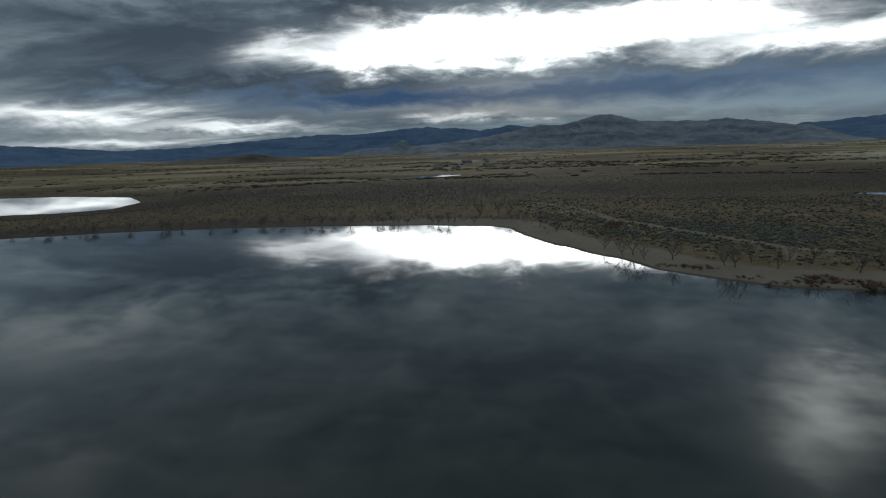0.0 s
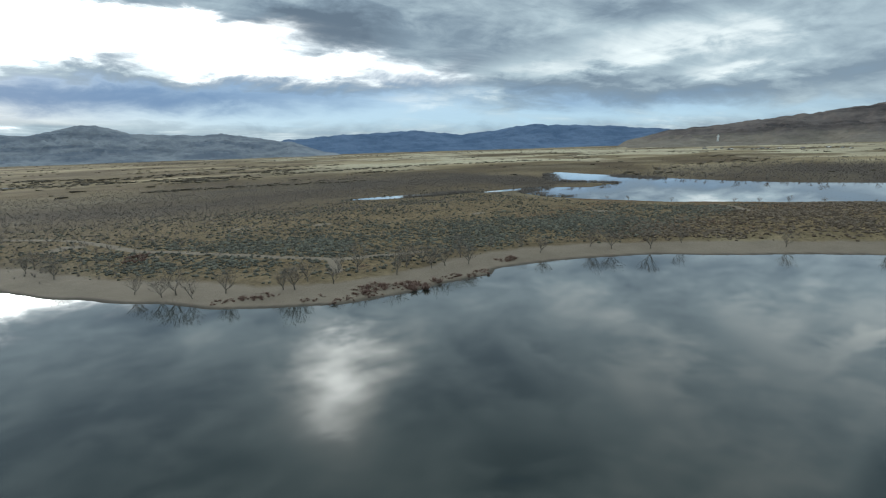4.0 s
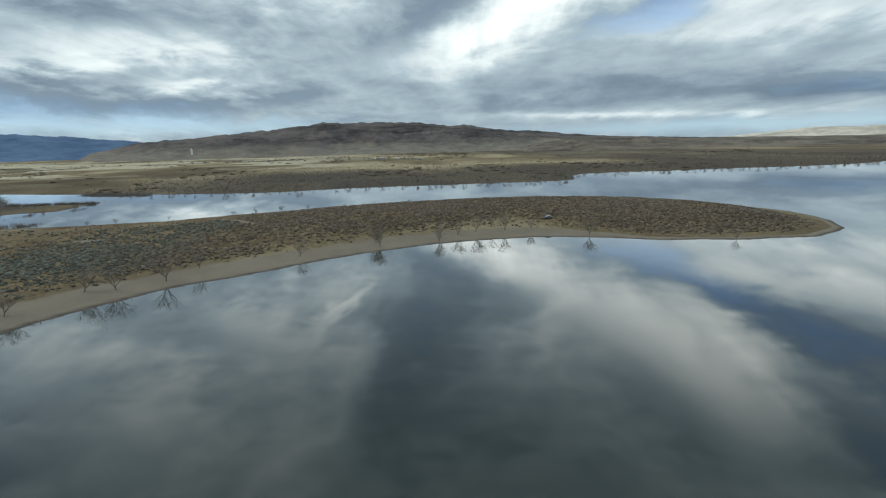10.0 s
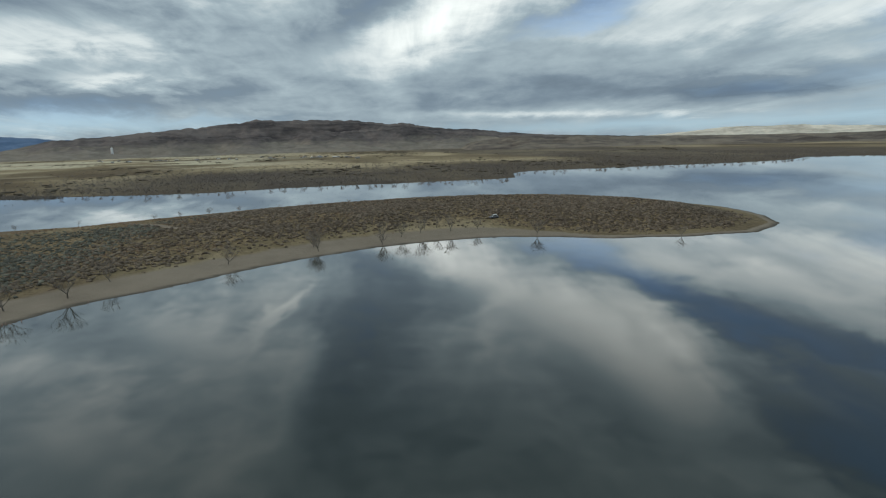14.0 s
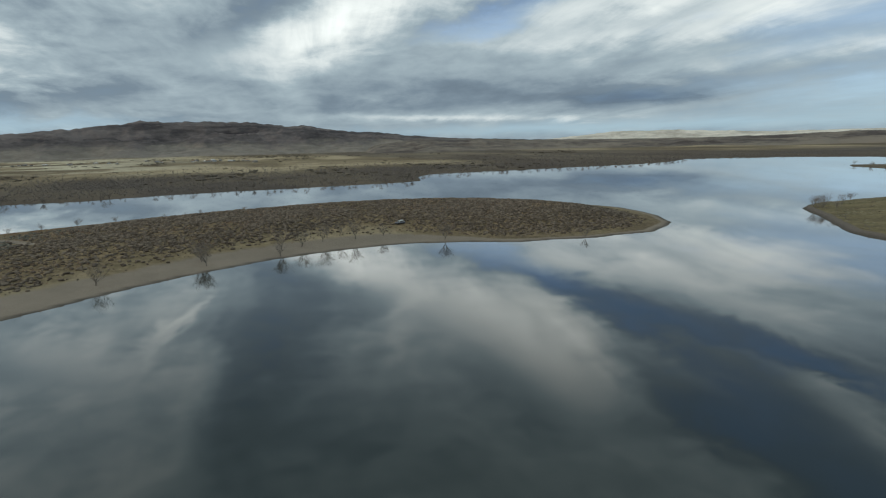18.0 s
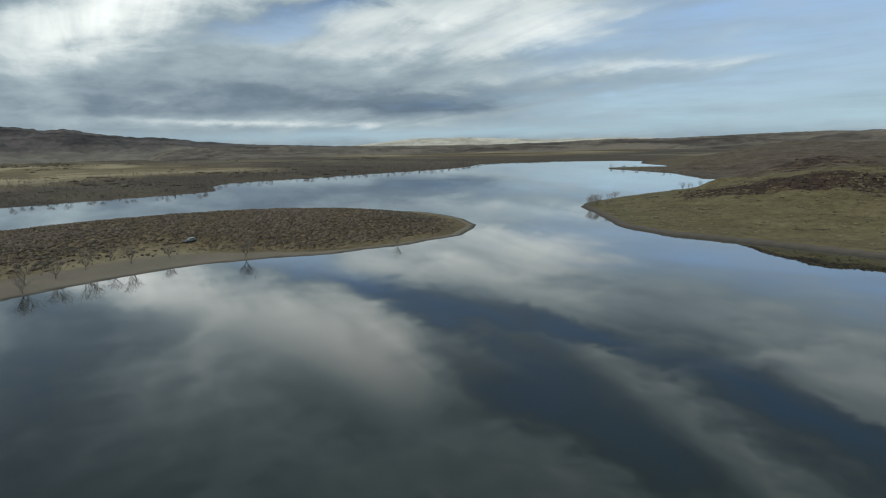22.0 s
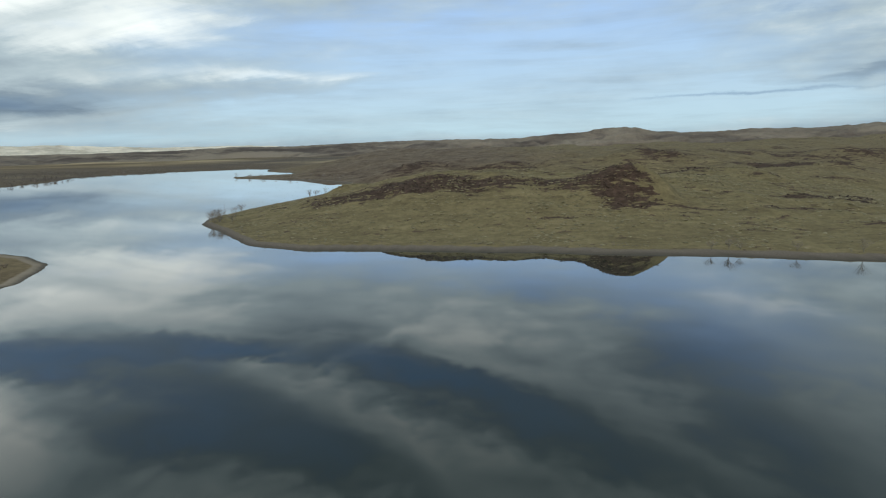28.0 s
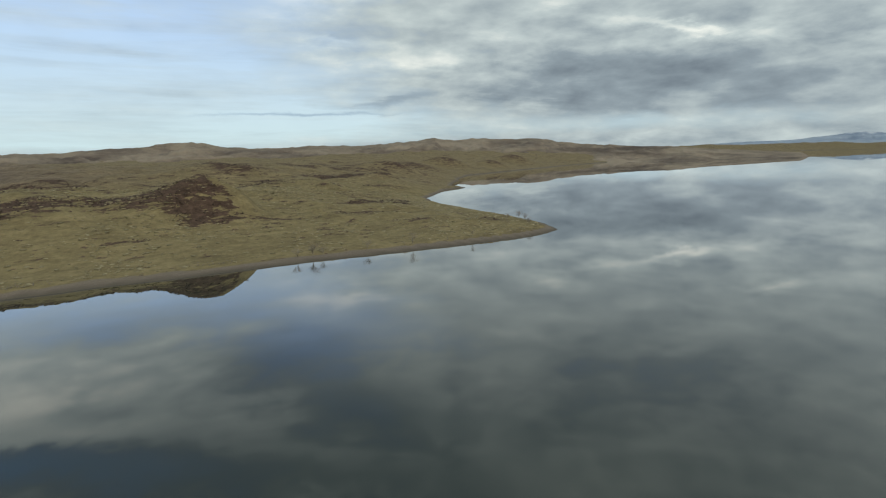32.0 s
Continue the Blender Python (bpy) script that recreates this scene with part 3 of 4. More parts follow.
def value_noise(x, y):
    xi, yi = np.floor(x).astype(int), np.floor(y).astype(int)
    fx_, fy_ = x - xi, y - yi
    u, v = fx_ * fx_ * (3 - 2 * fx_), fy_ * fy_ * (3 - 2 * fy_)
    g = lambda i, j: TABLE[(xi + i) & 255, (yi + j) & 255]
    return (g(0, 0) * (1 - u) + g(1, 0) * u) * (1 - v) + (g(0, 1) * (1 - u) + g(1, 1) * u) * v


def rough(x, y, size, octaves=4, gain=0.5):
    total, amp, norm = 0.0, 1.0, 0.0
    for k in range(octaves):
        total = total + amp * value_noise(x / size + 17.3 * k, y / size + 5.1 * k)
        norm, amp, size = norm + amp, amp * gain, size * 0.48
    return total / norm


NORTH_SHORE = [(-2400, -250), (-1500, 100), (-900, 230), (-500, 240), (-300, 240), (-206, 245), (-160, 255), (-106, 257), (-54, 254), (-10, 246), (20, 237),
               (28, 228), (31, 210), (36, 193), (45, 174), (53, 160), (58, 144), (66, 135), (76, 125), (93, 117), (108, 115), (121, 112), (127, 115)]
SPIT_SHORE = [(134, 112), (145, 107), (158, 98), (170, 85), (180, 68), (191, 52), (203, 32), (211, 9), (214, -15), (212, -38), (204, -53), (193, -72),
              (185, -100), (182, -124), (189, -139), (195, -150), (212, -161), (242, -170), (280, -164), (316, -144), (342, -104), (360, -50), (359, 0)]
CHANNEL_SHORE = [(350, 55), (340, 90), (322, 130), (318, 180), (324, 215), (345, 250), (385, 245), (405, 222), (449, 214), (450, 271), (475, 300), (540, 340), (602, 358),
                 (575, 310), (528, 213), (500, 140), (492, 90), (505, 40), (505, -10), (500, -60), (500, -110), (498, -160), (504, -178), (560, -200), (597, -232)]
FAR_SHORE = [(600, -300), (595, -380), (590, -450), (585, -550), (600, -630), (655, -735), (640, -800), (590, -870), (500, -920), (430, -895), (395, -800), (365, -765),
             (335, -745), (320, -705), (345, -692), (370, -672), (378, -652), (355, -612), (295, -584), (240, -555), (186, -495), (176, -420), (180, -360), (192, -295), (196, -250), (190, -233)]
HILL_SHORE = [(165, -204), (142, -177), (120, -168), (90, -166), (60, -163), (20, -158), (-15, -153), (-46, -146), (-81, -140), (-102, -139), (-113, -143), (-121, -158),
              (-128, -180), (-137, -220), (-148, -270), (-165, -303), (-185, -320), (-220, -350), (-254, -362), (-250, -380), (-275, -410), (-320, -452), (-340, -478)]
SOUTH_SHORE = [(-405, -535), (-560, -590), (-780, -665), (-1000, -705), (-1550, -880), (-2200, -1000), (-2500, -850), (-2600, -600)]
LAKE = NORTH_SHORE + SPIT_SHORE + CHANNEL_SHORE + FAR_SHORE + HILL_SHORE + SOUTH_SHORE
POND = [(-435, 526), (-363, 519), (-283, 484), (-243, 430), (-235, 379), (-261, 360), (-297, 357), (-420, 400), (-540, 450)]
POOLS = [(-10, 690, 34, 22, 15), (286, 303, 46, 10, -28), (50, 1250, 24, 60, 0), (112, 1400, 22, 70, 0), (23, 2400, 80, 420, 0), (360, 262, 30, 6, -20), (-300, 1150, 60, 30, 0), (160, 880, 40, 14, 0)]

TRACKS = [[(51, 312), (67, 280), (74, 231), (85, 205), (98, 172), (104, 160), (130, 146)], [(327, 113), (300, 98), (267, 79)], [(104, 160), (96, 148)]]
KNOLL = 11.5
KNOLLS = [(-440, -632, 10, 26), (-545, -640, 6, 18), (-172, -373, 5, 14), (-640, -690, 9, 30), (-330, -560, 8, 34), (-245, -470, 7, 26), (-60, -380, 6, 22), (110, -380, 6, 26)]
OUTCROPS = [(4, -217, 16, 11, 1.2), (30, -235, 22, 9, 0.5), (76, -233, 34, 10, 0.6), (50, -258, 40, 8, 0.45), (-71, -232, 12, 7, 0.6), (-114, -260, 10, 9, 0.5), (-66, -335, 22, 10, 0.6),
            (-126, -368, 26, 12, 0.6), (50, -364, 40, 12, 0.55), (-177, -439, 40, 16, 0.5), (110, -236, 24, 12, 0.5), (-95, -250, 20, 8, 0.35), (-20, -290, 24, 8, 0.4), (0, -520, 300, 60, 0.3),
            (-97, -231, 14, 6, 0.8), (-60, -290, 22, 7, 0.7), (-210, -500, 30, 14, 0.7)]
BARE_SAND = [(147, 223, 6, 3), (213, 187, 7, 3), (73, 215, 4, 2), (121, 245, 8, 3), (250, 140, 5, 8), (60, 262, 8, 6), (92, 738, 25, 18)]


def polygon_distance(px, py, poly):
    """Signed distance to the outline: positive on land."""
    best, inside = np.full(px.shape, 1e12), np.zeros(px.shape, bool)
    for (ax, ay), (bx, by) in zip(poly, poly[1:] + poly[:1]):
        ex, ey = bx - ax, by - ay
        k = np.clip(((px - ax) * ex + (py - ay) * ey) / (ex * ex + ey * ey), 0, 1)
        best = np.minimum(best, (px - ax - k * ex) ** 2 + (py - ay - k * ey) ** 2)
        cross = (ay > py) != (by > py)
        if ey:
            inside ^= cross & (px < ex * (py - ay) / ey + ax)
    return np.where(inside, -1, 1) * np.sqrt(best)


def smooth(a, b, x):
    k = np.clip((x - a) / (b - a), 0, 1)
    return k * k * (3 - 2 * k)


def hump(x, y, cx, cy, rx_, ry_, turn_=0.0):
    c, s = math.cos(radians(turn_)), math.sin(radians(turn_))
    u, v = ((x - cx) * c + (y - cy) * s) / rx_, (-(x - cx) * s + (y - cy) * c) / ry_
    return np.exp(-(u * u + v * v))


def lay(x, y):
    """Height of the land and what covers it, at arrays of x and y."""
    wob = (rough(x, y, 14, 3) - 0.5) * 3.0
    d = polygon_distance(x, y, LAKE) + wob
    d = d + (rough(x * 0.6, y * 1.5, 30, 3) - 0.5) * 44 * hump(x, y, 365, 272, 100, 55, -20)      # the marsh at the head of the channel
    d2 = polygon_distance(x, y, POND) + wob
    for cx, cy, ra, rb, ang in POOLS:
        c, s = math.cos(radians(ang)), math.sin(radians(ang))
        u, v = ((x - cx) * c + (y - cy) * s) / ra, (-(x - cx) * s + (y - cy) * c) / rb
        d2 = np.minimum(d2, (np.sqrt(u * u + v * v) - 1) * min(ra, rb) + wob * 0.6)
    shore = np.minimum(d, d2)
    low_bank = smooth(70, 25, d2) * (d2 < d)
    south = smooth(20, -60, y + 0.55 * np.maximum(x - 120, 0)) * smooth(420, 240, x) * smooth(0, -20, y + 120 + 62 * smooth(100, 170, x))
    beach = np.where(shore < 0, np.maximum(shore * 0.12, -2.5), np.minimum(shore * 0.055, 1.3) + 1.0 * smooth(22, 60, shore))
    bank = np.where(shore < 0, np.maximum(shore * 0.25, -2.5), np.minimum(shore * 0.30, 1.5) + 0.07 * np.maximum(shore - 5, 0) * smooth(400, 60, shore))
    z = beach * (1 - south) + bank * south
    land = smooth(3, 30, shore)
    z = z + land * (rough(x, y, 60, 4) - 0.5) * 1.2 + land * (rough(x, y, 9, 3) - 0.5) * 0.5
    far = np.hypot(x - 30, y - 10)
    z = z + smooth(500, 2500, far) * (rough(x, y, 420, 4) - 0.35) * 9 * land
    z = z + land * smooth(420, 300, x) * smooth(130, 20, y) * (1 - south) * 3.4 * smooth(4, 45, shore)
    # the rocky hill of the southern shore
    hill = 13.5 * hump(x, y, 64, -252, 75, 42, -8) + KNOLL * hump(x, y, -3, -227, 19, 13, -8) * smooth(-27, -13, x) + 5 * hump(x, y, -40, -290, 60, 45)
    hill = hill + 6 * hump(x, y, -140, -345, 60, 40) + 12 * hump(x, y, 20, -420, 160, 60) + 9 * hump(x, y, -160, -480, 120, 60)
    back = smooth(-250, -900, y) * smooth(500, 200, x) * smooth(0, 260, shore) * (14 + 22 * rough(x, y, 170, 4))
    craggy = (np.abs(rough(x, y, 46, 5, 0.55) - 0.5)) * 13 * smooth(14, 70, shore) + 1.2 * smooth(0.4, 0.9, hump(x, y, 0, -222, 24, 15)) * rough(x, y, 5, 3)
    z = z + south * land * (hill + back * 0.7 + craggy)
    for cx, cy, top, r in KNOLLS:
        z = z + 1.35 * top * hump(x, y, cx, cy, r * 1.5, r) * smooth(6, 30, shore)
    z = np.where(shore > 0, z * (1 - 0.85 * low_bank) * (1 - 0.8 * smooth(0.25, 0.8, hump(x, y, 335, -665, 75, 85))), z)
    z = np.where(shore > 1.0, np.maximum(z, 0.2), z)
    broad_ = 1 - 0.78 * smooth(-30, -80, y)
    sand = np.where(d > 0, smooth(24, 10, d / broad_), 1.0) * (1 - south) * smooth(560, 420, far) * (0.25 + 0.75 * smooth(-60, 10, x))
    sand = sand * (1 - smooth(295, 325, x) * smooth(-80, -40, y))
    sand = np.maximum(sand, smooth(4.6, 3.0, shore) * south)
    for line in TRACKS:
        for (ax, ay), (bx, by) in zip(line, line[1:]):
            k = np.clip(((x - ax) * (bx - ax) + (y - ay) * (by - ay)) / ((bx - ax) ** 2 + (by - ay) ** 2), 0, 1)
            gone = np.hypot(x - ax - k * (bx - ax), y - ay - k * (by - ay))
            sand = np.maximum(sand, 0.95 * smooth(2.6, 1.0, gone))
    for cx, cy, ra, rb in BARE_SAND:
        sand = np.maximum(sand, hump(x, y, cx, cy, ra, rb))
    woods = (0.7 + 0.3 * smooth(0.36, 0.52, rough(x, y, 90, 3))) * smooth(195 + 0.2 * np.maximum(x - 60, 0), 260 + 0.2 * np.maximum(x - 60, 0), y + 0.15 * np.maximum(x, 0)) * smooth(640, 430, y) * smooth(-700, -450, x) * smooth(560, 470, x) * 0.95
    woods = np.maximum(woods, smooth(400, 480, x) * smooth(950, 620, x) * (0.7 + 0.3 * smooth(0.35, 0.6, rough(x, y, 90, 3))) * smooth(300, 150, y))
    woods = np.maximum(woods, 0.7 * smooth(-420, -500, y) * smooth(-1300, -1000, y) * smooth(120, 220, x))
    sagey = smooth(14, 34, d / (0.35 + 0.65 * broad_)) * smooth(420, 330, x) * smooth(420, 250, y) * (1 - south)
    ragged = rough(x * 0.7, y * 2.2, 24, 5, 0.68)
    outcrop = 2.8 * (ragged - 0.54)
    for cx, cy, ra, rb, k in OUTCROPS:
        outcrop = outcrop + (1.25 * k + 0.25) * hump(x, y, cx, cy, ra, rb, -5)
    rock = south * smooth(14, 22, shore) * np.clip(outcrop, 0, 1)
    for cx, cy, top, r in KNOLLS:
        rock = np.maximum(rock, 0.85 * hump(x, y, cx, cy, r * 1.1, r * 1.1))
    bearing = np.degrees(np.arctan2(-(x - 30), y - 10))
    # where dry grass takes the painted sunlight, below the eastern mountains
    pale = smooth(640, 1150, far) * smooth(3300, 2700, far) * smooth(-20, -42, bearing) * smooth(-98, -80, bearing) * smooth(0.40, 0.54, rough(x, y, 190, 4, 0.6))
    wet = smooth(2.4, 0.6, shore)
    heath = south * smooth(-300, -400, y + 30 * (rough(x, y, 60, 3) - 0.5) - 0.35 * np.clip(x - 60, 0, 200)) * (0.3 + 0.6 * smooth(-60, 90, x))
    return z, dict(sand=sand, woods=woods, sage=sagey, grass=south, rock=rock, wet=wet, pale=pale, heath=heath, distant=smooth(380, 700, far) * (1 - south)), shore


def height(x, y):
    return float(lay(np.array([float(x)]), np.array([float(y)]))[0][0])


def mesh_object(name, verts, faces, mat, parent=None, smooth_shade=False):
    me = bpy.data.meshes.new(name)
    me.from_pydata(verts, [], faces)
    me.materials.append(mat)
    if smooth_shade:
        me.polygons.foreach_set("use_smooth", [True] * len(me.polygons))
    ob = new(name, me)
    ob.parent = parent
    return ob


def grid_mesh(name, x, y, z, mat, closed=False):
    """A sheet over arrays of rows and columns; closed joins the last column to the first."""
    rows_, cols = x.shape
    me = bpy.data.meshes.new(name)
    me.vertices.add(rows_ * cols)
    me.vertices.foreach_set("co", np.stack([x, y, z], -1).astype(np.float32).ravel())
    i = np.arange(rows_ - 1)[:, None] * cols
    j = np.arange(cols if closed else cols - 1)[None, :]
    k = (j + 1) % cols
    quads = np.stack([i + j, i + k, i + cols + k, i + cols + j], -1).reshape(-1, 4)
    me.loops.add(quads.size)
    me.polygons.add(len(quads))
    me.loops.foreach_set("vertex_index", quads.ravel().astype(np.int32))
    me.polygons.foreach_set("loop_start", (np.arange(len(quads)) * 4).astype(np.int32))
    me.polygons.foreach_set("use_smooth", np.ones(len(quads), bool))
    me.materials.append(mat)
    me.update(calc_edges=True)
    return new(name, me)


# one sheet of ground to the horizon, finer near the flight
CX, CY = 30.0, 10.0
radius = np.concatenate([[2.0, 30.0], 60 * 1.0115 ** np.arange(0, 386)])
angle = np.radians(np.arange(0, 360, 1 / 3.5))
gx = CX + radius[:, None] * np.cos(angle)[None, :]
gy = CY + radius[:, None] * np.sin(angle)[None, :]
gz, cover, _ = lay(gx, gy)
ground = grid_mesh("ground", gx, gy, gz, GROUND, closed=True)
for key, val in cover.items():
    a = ground.data.attributes.new(key, "FLOAT", "POINT")
    a.data.foreach_set("value", val.astype(np.float32).ravel())
tagged(ground, "sandy lake shores, sagebrush flats and grassy hills", "ground", kind="structure")

ang = np.radians(np.arange(0, 360, 3))
disc = [(CX + 4700 * math.cos(a), CY + 4700 * math.sin(a), 0.0) for a in ang]
water = mesh_object("water", disc, [tuple(range(len(disc)))], WATER)
tagged(water, "still dark lake water mirroring a cloudy sky", "water", kind="structure")


# ------------------------------------------------------------------ mountains round the basin
def mountain(name, profile, dist, depth, mat, label, seed, rugged=0.35, step=0.12):
    """A range whose crest runs through (azimuth, height) marks at that distance."""
    profile = sorted(profile)
    pa, ph = [p[0] for p in profile], [p[1] for p in profile]
    a = np.arange(pa[0], pa[-1] + step, step)
    crest = np.interp(a, pa, ph)
    ends = smooth(0, 1.5, a - pa[0]) * smooth(0, 1.5, pa[-1] - a)
    crest = -12 + (crest + 12) * (0.25 + 0.75 * ends)
    v = np.linspace(-1, 0.5, 84)
    rr = dist + v[:, None] * depth
    x = CX - rr * np.sin(np.radians(a))[None, :]
    y = CY + rr * np.cos(np.radians(a))[None, :]
    slope = np.where(v < 0, (1 + v) ** 1.35, np.maximum(1 - v * 1.6, 0.0))[:, None]
    fold = 1 - np.abs(rough(x + seed * 311, y, depth * 0.30, 5, 0.55) * 2 - 1)
    fold = fold * 0.85 + 0.15 * (1 - np.abs(rough(x + seed * 97, y, depth * 0.09, 4, 0.6) * 2 - 1))
    gully = (fold - 0.75) * rugged * np.maximum(crest, 0)[None, :] * np.clip(4 * slope * (1.02 - slope), 0, 1)
    tips = (rough(a * 9 + seed * 7, a * 0 + seed, 6, 3) - 0.5) * 0.11 * np.maximum(crest, 0)
    z = -14 + (crest + tips + 14)[None, :] * slope + gully
    ob = grid_mesh(name, x, y, z, mat)
    return tagged(ob, label, "mountain")


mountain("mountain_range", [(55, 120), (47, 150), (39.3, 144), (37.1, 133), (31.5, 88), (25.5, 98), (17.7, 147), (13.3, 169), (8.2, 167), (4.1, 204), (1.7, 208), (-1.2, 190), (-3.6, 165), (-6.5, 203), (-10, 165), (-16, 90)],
         4600, 700, HAZE_BLUE_RANGE, "long dark mountain range tinted haze blue under heavy cloud", 1)
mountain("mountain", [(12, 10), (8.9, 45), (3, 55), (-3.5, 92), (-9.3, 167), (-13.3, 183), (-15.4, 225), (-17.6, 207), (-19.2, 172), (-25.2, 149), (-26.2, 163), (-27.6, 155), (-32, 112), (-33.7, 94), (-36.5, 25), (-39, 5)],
         3900, 800, HAZED_MASSIF, "grey flat-topped mountain massif with bare slopes", 2, 0.9)
mountain("butte", [(7.8, 4), (6.4, 28), (5.5, 62), (4.9, 88), (4.5, 90), (4.0, 64), (3.1, 28), (1.8, 4)], 3400, 150, HAZED_MASSIF, "small pointed butte standing on the plain", 3, 0.25, 0.08)
mountain("hill", [(30, 0), (27.5, 18), (22.5, 27), (20.4, 35), (17.2, 20), (13, 0)], 2200, 220, BROWN, "low dark brown hill on the plain", 4)
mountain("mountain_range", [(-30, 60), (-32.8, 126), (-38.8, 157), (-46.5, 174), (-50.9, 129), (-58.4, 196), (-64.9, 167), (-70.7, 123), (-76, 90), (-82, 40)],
         4600, 600, HAZE_BLUE_RANGE, "hazy blue mountain range beyond the plain", 5)
mountain("ridge", [(-66, 20), (-71.2, 92), (-77.8, 132), (-84.7, 164), (-88.2, 195), (-93.5, 196), (-101.1, 168), (-103.3, 160), (-107, 120), (-110.4, 112), (-115.8, 75), (-119.3, 62), (-121.1, 58), (-126.2, 42), (-131, 15)],
         3600, 1200, RIDGE, "broad brown ridge with gullies and thin snow", 6, 0.85)
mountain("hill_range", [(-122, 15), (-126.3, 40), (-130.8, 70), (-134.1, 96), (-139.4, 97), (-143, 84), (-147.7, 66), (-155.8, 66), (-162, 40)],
         4600, 500, SUNLIT_TONE, "hills on the horizon coloured pale as if sunlit", 7)
mountain("hill_range", [(-108, 25), (-114.2, 58), (-117.9, 46), (-120.4, 54), (-125.6, 42), (-133.4, 37), (-141, 34), (-147.5, 37), (-153.3, 46), (-158.9, 43), (-166.2, 53), (-171.9, 57), (-177, 55), (-184, 42)],
         2600, 900, BROWN, "low brown hills behind the lake", 8, 0.9)
mountain("hill_range", [(-168, 10), (-171, 36), (-174.1, 47), (-180.8, 45), (-185.4, 54), (-188.9, 60), (-192.5, 69), (-195.4, 54), (-199.4, 48), (-204, 54), (-208.3, 50), (-213.5, 58), (-216.1, 67), (-218.3, 59), (-220.1, 66), (-224.7, 59), (-226.7, 61), (-229.3, 50), (-233, 40), (-240, 30), (-246, 18), (-252, 8)],
         1500, 440, BROWN, "rolling brown hills above the grassy shore", 9, 0.9)
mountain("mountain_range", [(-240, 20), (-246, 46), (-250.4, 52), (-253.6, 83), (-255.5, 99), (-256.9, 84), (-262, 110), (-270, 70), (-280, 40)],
         4600, 400, HAZED_SNOWY, "distant mountains tinted haze blue and streaked with snow", 10)

# ------------------------------------------------------------------ trees
BARE = []


def tube(verts, faces, a, b, ra, rb, sides):
    axis = (b - a)
    if axis.length < 1e-6:
        return
    q = axis.to_track_quat("Z", "Y")
    base = len(verts)
    for p, r in ((a, ra), (b, rb)):
        for k in range(sides):
            w = 2 * math.pi * k / sides
            verts.append(tuple(p + q @ Vector((r * math.cos(w), r * math.sin(w), 0))))
    for k in range(sides):
        n = (k + 1) % sides
        faces.append((base + k, base + n, base + sides + n, base + sides + k))


def bare_tree(seed, tall, spread):
    """A leafless tree: tapered trunk, crooked limbs, and a crown of fine twigs."""
    rnd = random.Random(seed)
    trunk, limbs = ([], []), []

    def grow(p, way, length, r, level, limb):
        store = trunk if level == 0 else limb[0] if level < 3 else limb[1]
        bits = 3 if level < 2 else 2
        for k in range(bits):
            bend = Vector((rnd.uniform(-1, 1), rnd.uniform(-1, 1), rnd.uniform(-0.2, 0.5))) * (0.16 + 0.07 * level)
            way = (way + bend).normalized()
            q = p + way * (length / bits)
            r2 = max(r * (0.88 if level < 2 else 0.8), 0.013)
            tube(*store, p, q, r, r2, 6 if level == 0 else 4 if level < 3 else 3)
            p, r = q, r2
            if level and level < 4 and (k < bits - 1 or level == 3) and rnd.random() < 0.9:
                side = Vector((rnd.uniform(-1, 1), rnd.uniform(-1, 1), rnd.uniform(0.0, 0.9))).normalized()
                grow(p, (way * 0.5 + side * spread).normalized(), length * rnd.uniform(0.55, 0.8), r * 0.6, level + 1, limb)
        if level < 4:
            n = rnd.randint(3, 5) if level == 0 else rnd.randint(2, 3)
            for k in range(n):
                if level == 0:
                    limb = (([], []), ([], []))
                    limbs.append(limb)
                w = 2 * math.pi * (k + rnd.random() * 0.6) / n
                side = Vector((math.cos(w), math.sin(w), rnd.uniform(0.2, 0.8)))
                grow(p, (way * 0.55 + side * spread).normalized(), length * rnd.uniform(0.9, 1.3) * (1.45 if level == 0 else 0.8), r * 0.72, level + 1, limb)

    grow(Vector((0, 0, -0.15)), Vector((rnd.uniform(-0.15, 0.15), rnd.uniform(-0.15, 0.15), 1)).normalized(), tall * 0.17, tall * 0.028, 0, None)
    root = new("tree")
    mesh_object("trunk", *trunk, BARK, root)
    for wood, fine_ in limbs:
        arm = mesh_object("limb", *wood, BARK, root)
        tagged(mesh_object("twig_spray", *fine_, TWIG, arm), kind="stuff")
    return tagged(root, "leafless grey-brown tree on the sandy lake shore", "tree", "trees along the shore")


def settle_tree(k, x, y, size, label=None):
    src = BARE[k % len(BARE)]
    ob = copy_thing(src, pose(x, y, height(x, y) - 0.05, 0, 0, (k * 67) % 360) @ Matrix.Scale(size, 4))
    ob.scale = (size, size, size)
    if label:
        tagged(ob, label)
    return ob


for seed, tall, spread in ((3, 5.2, 0.62), (11, 4.6, 0.8), (23, 6.0, 0.55), (31, 4.2, 0.9), (47, 5.4, 0.7), (59, 4.8, 0.6), (61, 5.6, 0.75)):
    BARE.append(bare_tree(seed, tall, spread))
SPOTS = [(18, 269), (27, 274), (31, 262), (34, 248), (41, 229), (44, 233), (44, 212), (52, 174), (55, 165), (58, 164), (59, 157), (66, 154), (76, 144), (78, 142), (84, 145),
         (87, 138), (100, 144), (95, 146), (104, 132), (119, 136), (115, 129), (120, 128), (126, 124), (131, 131), (144, 129), (155, 124), (152, 115), (112, 136), (169, 106)]
SPIT_SPOTS = [(170, 99), (177, 89), (189, 83), (201, 55), (211, 28), (217, 29), (214, 6), (224, -3), (227, -11), (233, -19), (227, -23), (227, -34), (210, -51), (186, -95), (195, -132),
              (222, 4), (232, -14)]
